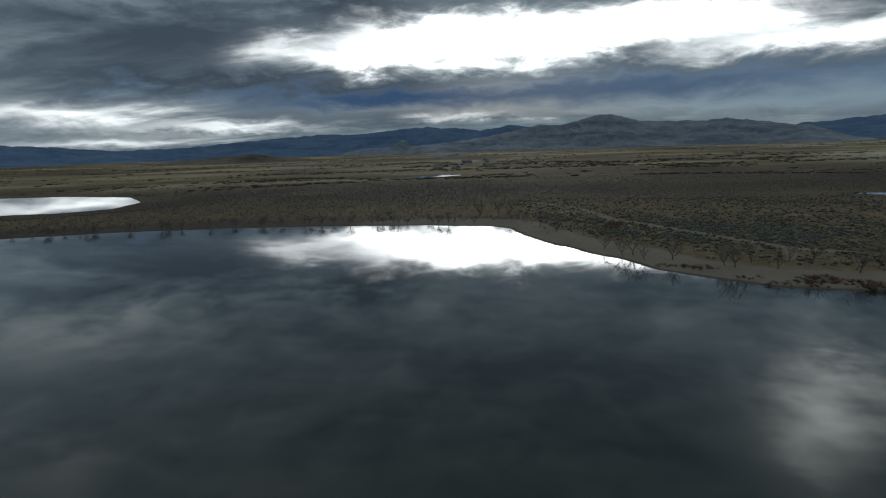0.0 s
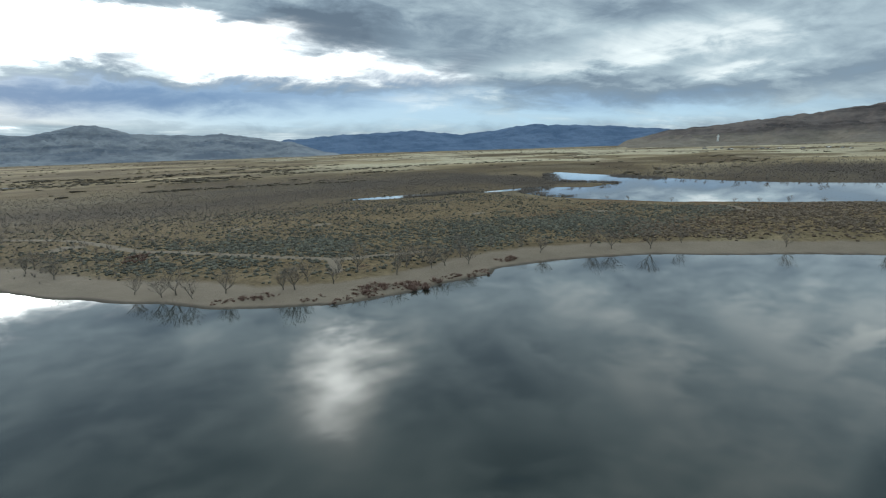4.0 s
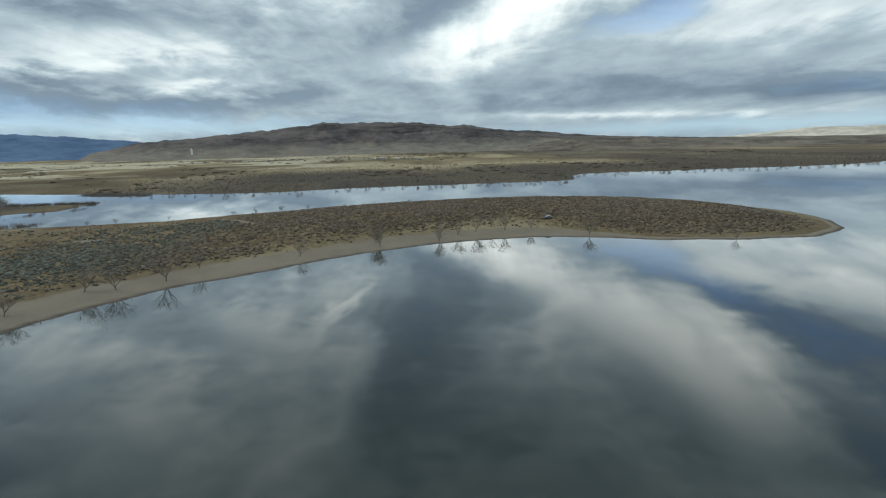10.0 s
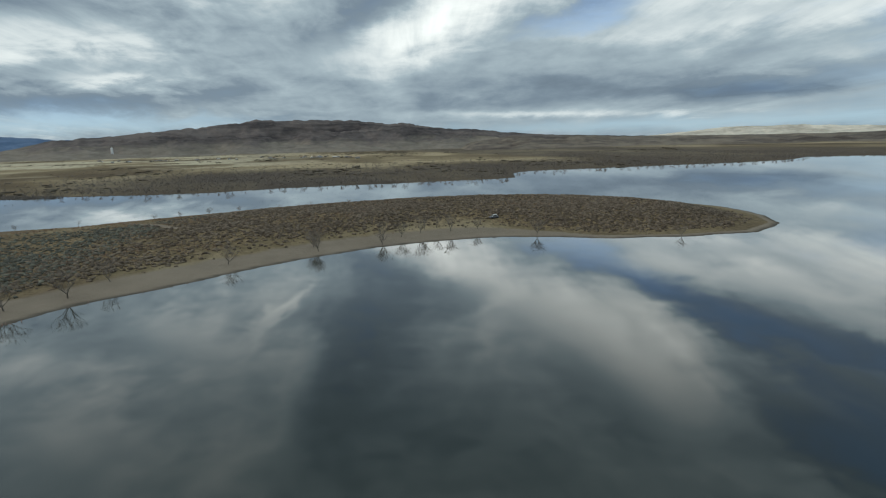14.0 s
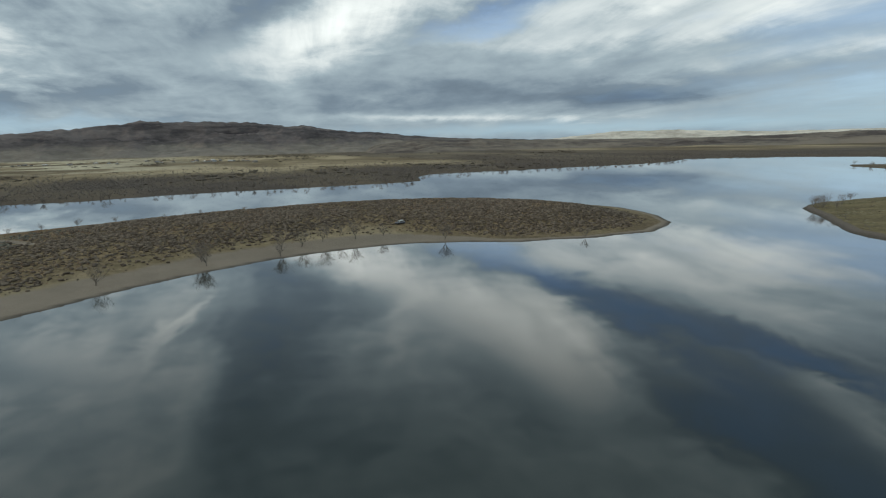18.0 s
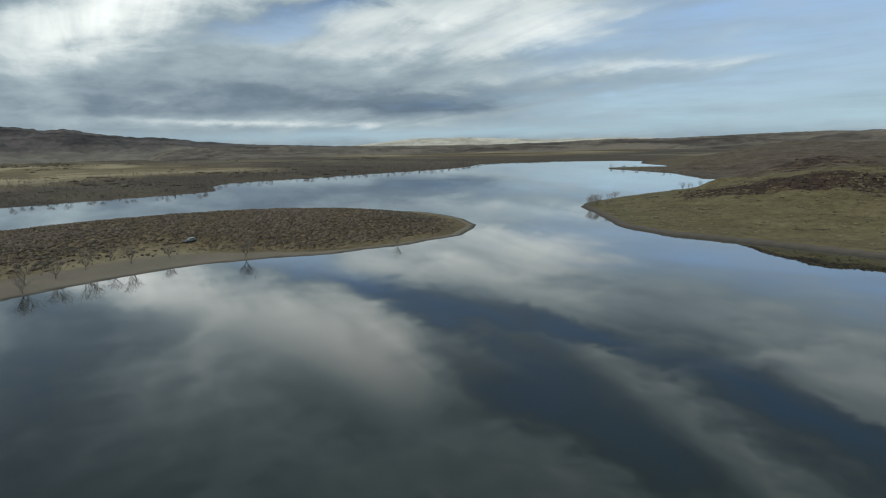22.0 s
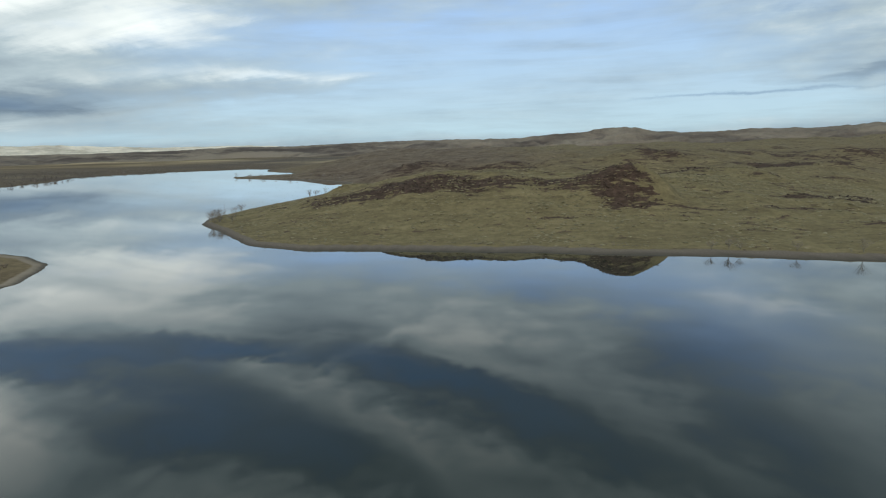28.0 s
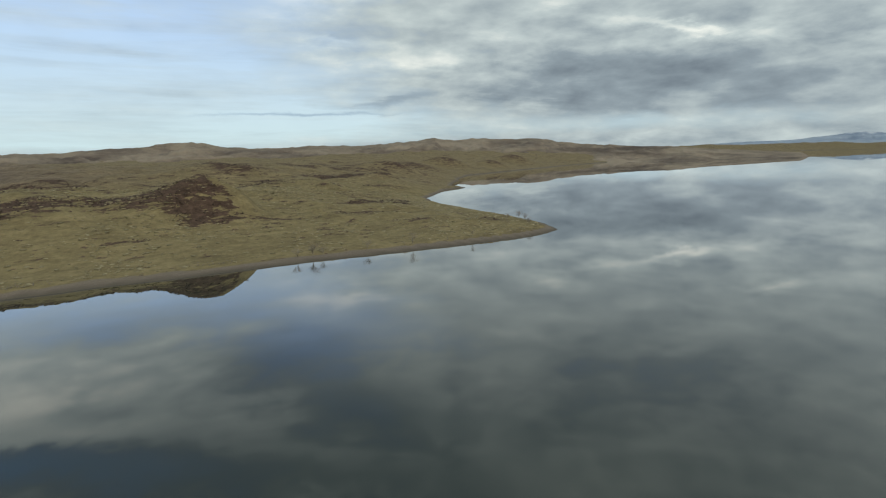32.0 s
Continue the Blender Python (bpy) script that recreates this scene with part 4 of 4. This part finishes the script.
CAPE_SPOTS = [(188, -240), (191, -248), (178, -228), (183, -238), (184, -262), (178, -352), (176, -366), (174, -375), (-9, -158), (-14, -158), (-17, -157), (-31, -154), (-47, -151), (-70, -147), (-120, -172), (-117, -166), (184, -231), (180, -230), (171, -225), (175, -237), (181, -362), (180, -372), (-108, -168), (-106, -153)]
# the first of each form stands where it was built, the rest are copies
for k, (x, y) in enumerate(SPOTS + SPIT_SPOTS + CAPE_SPOTS):
    small = (0.72 if x > 100 else 0.5) if (x, y) in CAPE_SPOTS else 0.5 if y < -80 else 1.0
    size = small * (1.0 + 0.5 * random.random())
    if k < len(BARE):
        BARE[k].location, BARE[k].scale = (x, y, height(x, y) - 0.05), (size, size, size)
    else:
        settle_tree(k, x, y, size)


def along(line, gap_):
    for (ax, ay), (bx, by) in zip(line, line[1:]):
        n = max(1, int(math.hypot(bx - ax, by - ay) / gap_))
        for k in range(n):
            yield ax + (bx - ax) * k / n, ay + (by - ay) * k / n


def fringe(line, gap_, near, far_, lo, hi, label, seed, chance=1.0):
    """Trees in a broken row behind a shore."""
    rnd = random.Random(seed)
    for k, (x, y) in enumerate(along(line, gap_)):
        if rnd.random() > chance:
            continue
        w, off = rnd.uniform(0, 2 * math.pi), rnd.uniform(near, far_)
        for turn_ in range(12):
            px, py = x + off * math.cos(w + turn_ * 0.52), y + off * math.sin(w + turn_ * 0.52)
            z, _, sh = lay(np.array([px]), np.array([py]))
            if sh[0] > near * 0.8:
                settle_tree(k + seed, px, py, rnd.uniform(lo, hi), label)
                break


fringe([(-300, 240), (-206, 245), (-160, 255), (-106, 257), (-54, 254), (-10, 246), (20, 240)], 4.5, 4, 18, 0.6, 1.1, "leafless brown tree in the thicket on the shore", 5, 0.9)
fringe([(540, 240), (505, 140), (492, 90), (505, 40), (505, -10), (500, -60), (500, -110), (498, -160), (504, -178)], 9, 3, 14, 0.6, 1.0, "leafless tree on the far bank of the channel", 6)
fringe([(560, -200), (597, -232), (600, -300), (595, -380), (590, -450), (585, -550), (600, -630), (655, -735)], 11, 3, 12, 0.7, 1.1, "leafless tree on the far lake shore", 7, 0.85)
fringe([(560, -200), (597, -232), (600, -300), (595, -380), (590, -450), (585, -550), (600, -630), (655, -735)], 12, 14, 45, 0.7, 1.15, "leafless tree in the woods on the far shore", 17, 0.8)
fringe([(505, 40), (505, -10), (500, -60), (500, -110), (498, -160), (504, -178)], 12, 10, 40, 0.6, 1.0, "leafless tree in the brush beyond the channel", 16, 0.8)
fringe([(350, 0), (342, 55), (334, 90), (322, 130), (318, 180), (324, 215), (345, 250), (405, 222)], 13, 2, 8, 0.45, 0.75, "low leafless tree behind the sagebrush flat", 8, 0.8)
fringe([(376, -655), (345, -640), (330, -625), (295, -600), (240, -570), (200, -520)], 9, 4, 14, 0.5, 0.9, "low leafless tree on the far islet", 9, 0.8)


# ------------------------------------------------------------------ low growth and stones
def icosa(level):
    bm = bmesh.new()
    bmesh.ops.create_icosphere(bm, subdivisions=level, radius=1.0)
    v = np.array([p.co for p in bm.verts])
    f = np.array([[p.index for p in q.verts] for q in bm.faces])
    bm.free()
    return v, f


def spray(rnd, n):
    """A spray of n thin tapering stems from one root."""
    v, f = [], []
    for k in range(n):
        w, lean, h = rnd.uniform(0, 6.28), rnd.uniform(0.1, 0.95), rnd.uniform(0.6, 1.0)
        b = 0.10 * rnd.random()
        for q in range(3):
            u = w + q * 2.1
            v.append((b * math.cos(w) + 0.05 * math.cos(u), b * math.sin(w) + 0.05 * math.sin(u), -0.1))
        v.append((lean * math.cos(w) * h, lean * math.sin(w) * h, h * (1.15 - 0.5 * lean)))
        f += [(4 * k, 4 * k + 1, 4 * k + 3), (4 * k + 1, 4 * k + 2, 4 * k + 3), (4 * k + 2, 4 * k, 4 * k + 3)]
    return np.array(v), np.array(f)


def lumps(level, count, jag, seed):
    g = np.random.default_rng(seed)
    v, f = icosa(level)
    return [(v * (1 + jag * (g.random((len(v), 1)) - 0.5) * 2) + [0, 0, 0.35], f) for _ in range(count)]


def scatter(name, forms, x, y, sx, sz, mat, label, category, seed):
    """One joined mesh of many clumps set on the land."""
    g = np.random.default_rng(seed)
    z = lay(x, y)[0]
    vs, fs, base = [], [], 0
    pick = g.integers(0, len(forms), len(x))
    for k, (fv, ff) in enumerate(forms):
        i = np.where(pick == k)[0]
        if not len(i):
            continue
        w = g.random(len(i)) * 6.283
        c, s_ = np.cos(w), np.sin(w)
        stretch = 0.75 + 0.5 * g.random(len(i))
        px = fv[None, :, 0] * (sx[i] * stretch)[:, None]
        py = fv[None, :, 1] * (sx[i] / stretch)[:, None]
        v = np.stack([x[i][:, None] + px * c[:, None] - py * s_[:, None], y[i][:, None] + px * s_[:, None] + py * c[:, None], z[i][:, None] + fv[None, :, 2] * sz[i][:, None]], -1)
        vs.append(v.reshape(-1, 3))
        fs.append((ff[None] + (base + np.arange(len(i)) * len(fv))[:, None, None]).reshape(-1, 3))
        base += v.shape[0] * v.shape[1]
    v, f = np.concatenate(vs), np.concatenate(fs)
    me = bpy.data.meshes.new(name)
    me.vertices.add(len(v))
    me.vertices.foreach_set("co", v.astype(np.float32).ravel())
    me.loops.add(f.size)
    me.polygons.add(len(f))
    me.loops.foreach_set("vertex_index", f.ravel().astype(np.int32))
    me.polygons.foreach_set("loop_start", (np.arange(len(f)) * 3).astype(np.int32))
    me.materials.append(mat)
    me.update(calc_edges=True)
    return tagged(new(name, me), label, category, kind="stuff")


def seeds(count, x0, x1, y0, y1, seed, keep):
    """Random spots in a box, kept with the chance that keep gives."""
    g = np.random.default_rng(seed)
    x, y = g.uniform(x0, x1, count), g.uniform(y0, y1, count)
    z, cov, sh = lay(x, y)
    ok = g.random(count) < keep(x, y, cov, sh)
    return x[ok], y[ok], g


def sage_chance(x, y, c, s):
    band = hump(x, y, 95, 190, 70, 26, -28) + hump(x, y, 190, 140, 90, 30, -28)
    spit = smooth(130, 80, y + 0.2 * (x - 200))
    patchy = 0.35 + 0.65 * smooth(0.36, 0.58, rough(x, y, 20, 4))
    return c["sage"] * (1 - c["sand"]) * patchy * np.minimum(0.1 + 0.95 * spit + 0.9 * band, 1.0) * smooth(420, 330, np.hypot(x - 60, y - 30))


x, y, g = seeds(290000, 40, 420, -180, 330, 21, sage_chance)
size = 0.22 + 0.50 * g.random(len(x)) ** 1.8
north = y + 0.2 * (x - 200) > 105 + 30 * (g.random(len(x)) - 0.5)
for part_, mat_, label_ in ((north, GREEN_SAGE, "dark blue-green sagebrush clumps on the north flat"), (~north, SAGE, "brown-grey sagebrush clumps on the spit")):
    scatter("sagebrush", lumps(1, 6, 0.35, 1), x[part_], y[part_], size[part_] * 1.15, size[part_] * 0.62, mat_, label_, "shrub", 31)
x, y, g = seeds(30000, -180, 260, -420, -140, 22, lambda x, y, c, s: c["grass"] * smooth(3, 8, s) * (0.2 + 0.8 * smooth(0.45, 0.62, rough(x, y, 18, 4))) * smooth(240, 120, np.abs(y + 150)))
size = 0.2 + 0.3 * g.random(len(x)) ** 2
scatter("dry_grass", lumps(1, 5, 0.4, 2), x, y, size * 1.8, size * 0.45, TUSSOCK, "tufts of dry yellow grass on the hill", "grass", 32)
x, y, g = seeds(150000, -260, 260, -520, -150, 23, lambda x, y, c, s: smooth(0.45, 0.9, c["rock"]) * 0.4 * smooth(-420, -300, y) + 0.1 * smooth(0.5, 0.9, c["rock"]))
size = 0.18 + 0.32 * g.random(len(x)) ** 3
scatter("hill_brush", lumps(1, 6, 0.35, 3), x, y, size, size * 0.9, BASALT, "dark brown brush and basalt stones on the hill", "shrub", 33)
rs = random.Random(9)
x, y, g = seeds(26000, -135, 205, -245, -132, 41, lambda x, y, c, s: c["grass"] * smooth(4.2, 5.4, s) * smooth(9.5, 6.5, s) * smooth(0.44, 0.56, rough(x, y, 14, 3)))
size = 0.3 + 0.4 * g.random(len(x))
scatter("shore_scrub", [spray(rs, 11) for _ in range(5)], x, y, size, size * 0.9, BRUSH, "dark bare scrub above the gravel of the shore", "shrub", 42)
x, y, g = seeds(76000, -450, 600, 170, 640, 24, lambda x, y, c, s: c["woods"] * smooth(4, 16, s) * 0.75 + 0.03 * smooth(10, 30, s))
size = 0.6 + 0.9 * g.random(len(x))
scatter("thicket", [spray(rs, 13) for _ in range(8)], x, y, size, size * 1.15, BRUSH, "bare grey-brown willow thicket on the flats", "shrub", 34)
x, y, g = seeds(36000, 490, 1050, -900, 330, 25, lambda x, y, c, s: smooth(4, 14, s) * (0.06 + 0.5 * c["woods"]))
size = 1.3 + 1.6 * g.random(len(x))
scatter("thicket", [spray(rs, 11) for _ in range(8)], x, y, size, size, BRUSH, "bare brown brush beyond the channel", "shrub", 35)
x, y, g = seeds(9000, 140, 420, -860, -480, 30, lambda x, y, c, s: smooth(3, 8, s) * (0.15 + 0.4 * smooth(60, 10, s)))
size = 0.35 + 0.5 * g.random(len(x))
scatter("thicket", [spray(rs, 11) for _ in range(8)], x, y, size, size, BRUSH, "bare brown brush on the far islet", "shrub", 40)
x, y, g = seeds(26000, 230, 560, 195, 350, 29, lambda x, y, c, s: smooth(-30, -2, s) * smooth(4, -1, s) * smooth(0.46, 0.55, rough(x * 0.8, y * 2.2, 40, 3)) * 0.9)
size = 1.6 + 1.2 * g.random(len(x))
scatter("flooded_thicket", [spray(rs, 11) for _ in range(6)], x, y, size, size * 1.2, BRUSH, "bare brown thicket standing in the shallows", "shrub", 39)
x, y, g = seeds(9000, 50, 240, -170, 160, 26, lambda x, y, c, s: smooth(-1.4, -0.4, s) * smooth(2.4, 1.0, s) * 0.9 * smooth(60, 120, y + 40) * smooth(0.36, 0.5, rough(x, y, 9, 2)))
size = 0.3 + 0.35 * g.random(len(x))
scatter("reeds", [spray(rs, 9) for _ in range(5)], x, y, size, size * 1.4, RUST, "low rusty reeds along the water's edge", "reeds", 36)
x, y, g = seeds(44000, 180, 370, -170, 180, 27, lambda x, y, c, s: np.maximum(smooth(10, 25, s) * smooth(0.52, 0.64, rough(x, y, 22, 3)) * smooth(20, 70, x - 180 + 0.2 * y) * 0.4, smooth(2, 5, s) * smooth(26, 12, s) * smooth(240, 290, x + 0.15 * y) * 0.9))
size = 0.4 + 0.5 * g.random(len(x))
scatter("rust_brush", [spray(rs, 12) for _ in range(6)], x, y, size, size, ORANGE, "low rust-coloured brush on the flat", "shrub", 37)

g = np.random.default_rng(28)
bear, dist = np.radians(g.uniform(-130, 45, 60000)), 560 + 2600 * g.random(60000) ** 1.3
x, y = CX - dist * np.sin(bear), CY + dist * np.cos(bear)
_, _, sh = lay(x, y)
row = smooth(0.58, 0.66, rough(x * 0.5, y * 1.5, 90, 4)) * (0.2 + 0.8 * smooth(0.45, 0.55, rough(x, y, 500, 2)))
ok = (g.random(len(x)) < 0.008 + 0.9 * row) & (sh > 12)
x, y = x[ok], y[ok]
size = 0.8 + 1.3 * g.random(len(x)) ** 2
scatter("far_woods", lumps(1, 5, 0.4, 7), x, y, size * 2.6, size * 0.55, FARWOOD, "dark hedgerows and thickets far out on the plain", "trees", 38)


def willow(x, y, wide, tall, seed):
    """A low rounded shrub of many red-brown stems."""
    rnd = random.Random(seed)
    root = new("willow_shrub")
    root.location = (x, y, height(x, y))
    for k in range(rnd.randint(15, 20)):
        v, f = spray(rnd, 26)
        ox, oy = rnd.uniform(-0.5, 0.5) * wide, rnd.uniform(-0.5, 0.5) * wide * 0.6
        sz = rnd.uniform(0.45, 1.0) * tall
        mesh_object("stem", [(p[0] * sz * 2.3 + ox, p[1] * sz * 2.3 + oy, p[2] * sz) for p in v], [tuple(int(i) for i in q) for q in f], RUST, root)
    return tagged(root, "low red-brown willow shrub on the beach", "shrub", "willow shrubs on the beach")


for k, (x, y, w, h) in enumerate([(90, 127, 7, 1.1), (95, 125, 7, 1.3), (101, 119, 6, 1.5), (98, 121, 5, 1.0), (70, 143, 4, 0.8), (66, 146, 5, 0.8), (112, 119, 3, 0.7), (117, 115, 5, 0.7),
                                   (139, 118, 5, 1.0), (80, 126, 4, 0.6), (86, 124, 6, 0.7), (62, 148, 4, 0.6), (122, 116, 3, 0.6), (70, 220, 5, 1.6), (67, 215, 4, 1.2), (76, 132, 4, 0.6)]):
    willow(x, y, w * 1.7, h * 1.0, k + 50)


# ------------------------------------------------------------------ buildings on the plain
def painted(name, tone, wear=0.15):
    mat, t, p = material(name, 0.8, 0.2)
    n = fbm(t, vm(t, "MULTIPLY", place(t), (0.4, 0.4, 0.15)), 1.0, 4, 0.65)
    col = ramp(t, n, [(0.3, tuple(c * (1 - wear) for c in tone)), (0.7, tone)])
    link(t, col, p.inputs["Base Color"])
    return mat


WHITE_WALL = painted("white_wall", (0.55, 0.53, 0.49))
TAN_WALL = painted("tan_wall", (0.42, 0.36, 0.28))
GREY_ROOF = painted("grey_roof", (0.20, 0.20, 0.21), 0.3)
RED_ROOF = painted("brown_roof", (0.22, 0.13, 0.09), 0.3)
PANE = painted("window_glass", (0.05, 0.06, 0.07), 0.3)
CONCRETE = painted("pale_concrete", (0.82, 0.81, 0.78), 0.1)


def part(name, bm, mat, parent, label=""):
    me = bpy.data.meshes.new(name)
    bm.to_mesh(me)
    bm.free()
    me.materials.append(mat)
    ob = new(name, me)
    ob.parent = parent
    return tagged(ob, label)


def box(bm, x0, y0, z0, x1, y1, z1):
    bmesh.ops.create_cube(bm, size=1.0, matrix=Matrix.Translation(((x0 + x1) / 2, (y0 + y1) / 2, (z0 + z1) / 2)) @ Matrix.Diagonal((x1 - x0, y1 - y0, z1 - z0, 1)))
    return bm


def house(x, y, turn_, long_, wide, wall_h, walls, roof, label):
    root = new("house")
    root.matrix_basis = pose(x, y, height(x, y) - 0.3, 0, 0, turn_)
    part("wall", box(bmesh.new(), -long_ / 2, -wide / 2, 0, long_ / 2, wide / 2, wall_h), walls, root)
    bm = bmesh.new()
    e, r = 0.5, wide * 0.28
    pts = [bm.verts.new(p) for sx_ in (-1, 1) for p in ((sx_ * (long_ / 2 + e), -wide / 2 - e, wall_h), (sx_ * (long_ / 2 + e), wide / 2 + e, wall_h), (sx_ * (long_ / 2 + e), 0, wall_h + r))]
    for f in ((0, 2, 1), (3, 4, 5), (0, 3, 5, 2), (1, 2, 5, 4), (0, 1, 4, 3)):
        bm.faces.new([pts[i] for i in f])
    part("roof", bm, roof, root)
    for k in range(max(2, int(long_ / 4))):
        cx = -long_ / 2 + (k + 0.5) * long_ / max(2, int(long_ / 4))
        for sy in (-1, 1):
            part("window", box(bmesh.new(), cx - 0.6, sy * wide / 2 - 0.04, 1.0, cx + 0.6, sy * wide / 2 + 0.04, 2.2), PANE, root)
    part("door", box(bmesh.new(), long_ / 2 - 0.04, -0.5, 0.3, long_ / 2 + 0.05, 0.5, 2.3), GREY_ROOF, root)
    return tagged(root, label, "house", "houses on the plain")


rnd = random.Random(77)
for k in range(34):
    w = k / 33 * 3
    i = min(int(w), 2)
    ax, ay = ((1900, 560), (1675, 290), (1541, -27), (1346, -150))[i]
    bx, by = ((1900, 560), (1675, 290), (1541, -27), (1346, -150))[i + 1]
    x, y = ax + (bx - ax) * (w - i) + rnd.uniform(-70, 70), ay + (by - ay) * (w - i) + rnd.uniform(-20, 20)
    house(x, y, rnd.uniform(0, 180), rnd.uniform(6, 11), rnd.uniform(5, 7), 2.6, WHITE_WALL if k % 3 == 1 else TAN_WALL, (GREY_ROOF, RED_ROOF, WHITE_WALL)[k % 3 if k % 4 else 0],
          "small pale house in the far settlement" if k % 3 == 1 else "small tan house in the far settlement")
for k, (x, y, lo) in enumerate([(55, 1290, 22), (112, 1440, 18), (20, 860, 14), (-8, 880, 16), (75, 930, 12)]):
    house(x, y, 15 + 50 * k, lo, 9, 3.6, TAN_WALL, GREY_ROOF, "low farm building with a grey roof on the plain")

tower = new("tower")
tower.location = (2838, 739, height(2838, 739) - 1)
bm = bmesh.new()
bmesh.ops.create_cone(bm, cap_ends=True, segments=20, radius1=5.5, radius2=4.0, depth=40, matrix=Matrix.Translation((0, 0, 20)))
part("shaft", bm, CONCRETE, tower)
bm = bmesh.new()
bmesh.ops.create_cone(bm, cap_ends=True, segments=20, radius1=5.2, radius2=5.2, depth=6, matrix=Matrix.Translation((0, 0, 42)))
part("head", bm, CONCRETE, tower)
bm = bmesh.new()
bmesh.ops.create_cone(bm, cap_ends=True, segments=12, radius1=1.2, radius2=0.8, depth=7, matrix=Matrix.Translation((2.5, 0, 48)))
part("vent", bm, CONCRETE, tower)
tagged(tower, "tall pale concrete tower on the far plain", "tower")


def car(x, y, turn_):
    """A small light hatchback parked on the flat."""
    root = new("car")
    root.matrix_basis = pose(x, y, height(x, y), 0, 0, turn_)
    bm = box(bmesh.new(), -2.0, -0.85, 0.3, 2.0, 0.85, 0.85)
    bmesh.ops.bevel(bm, geom=bm.edges[:], offset=0.12, segments=2, affect="EDGES")
    part("body", bm, GREY_ROOF, root)
    bm = box(bmesh.new(), -1.7, -0.74, 0.85, 0.8, 0.74, 1.45)
    for v in bm.verts:
        if v.co.z > 1.2:
            v.co.x, v.co.y = v.co.x * 0.78 - 0.1, v.co.y * 0.84
    part("cabin", bm, WHITE_WALL, root)
    for sy in (-1, 1):
        part("side_window", box(bmesh.new(), -1.3, sy * 0.70 - 0.03, 0.95, 0.45, sy * 0.70 + 0.03, 1.3), PANE, root)
    part("windscreen", box(bmesh.new(), 0.60, -0.58, 0.92, 0.72, 0.58, 1.32), PANE, root)
    for sx_ in (-1, 1):
        for sy in (-1, 1):
            bm = bmesh.new()
            bmesh.ops.create_cone(bm, cap_ends=True, segments=16, radius1=0.32, radius2=0.32, depth=0.2, matrix=pose(sx_ * 1.25, sy * 0.78, 0.32, 90))
            part("wheel", bm, PANE, root)
    return tagged(root, "small grey and white car parked among the sagebrush", "car")


car(237, -45, 100)
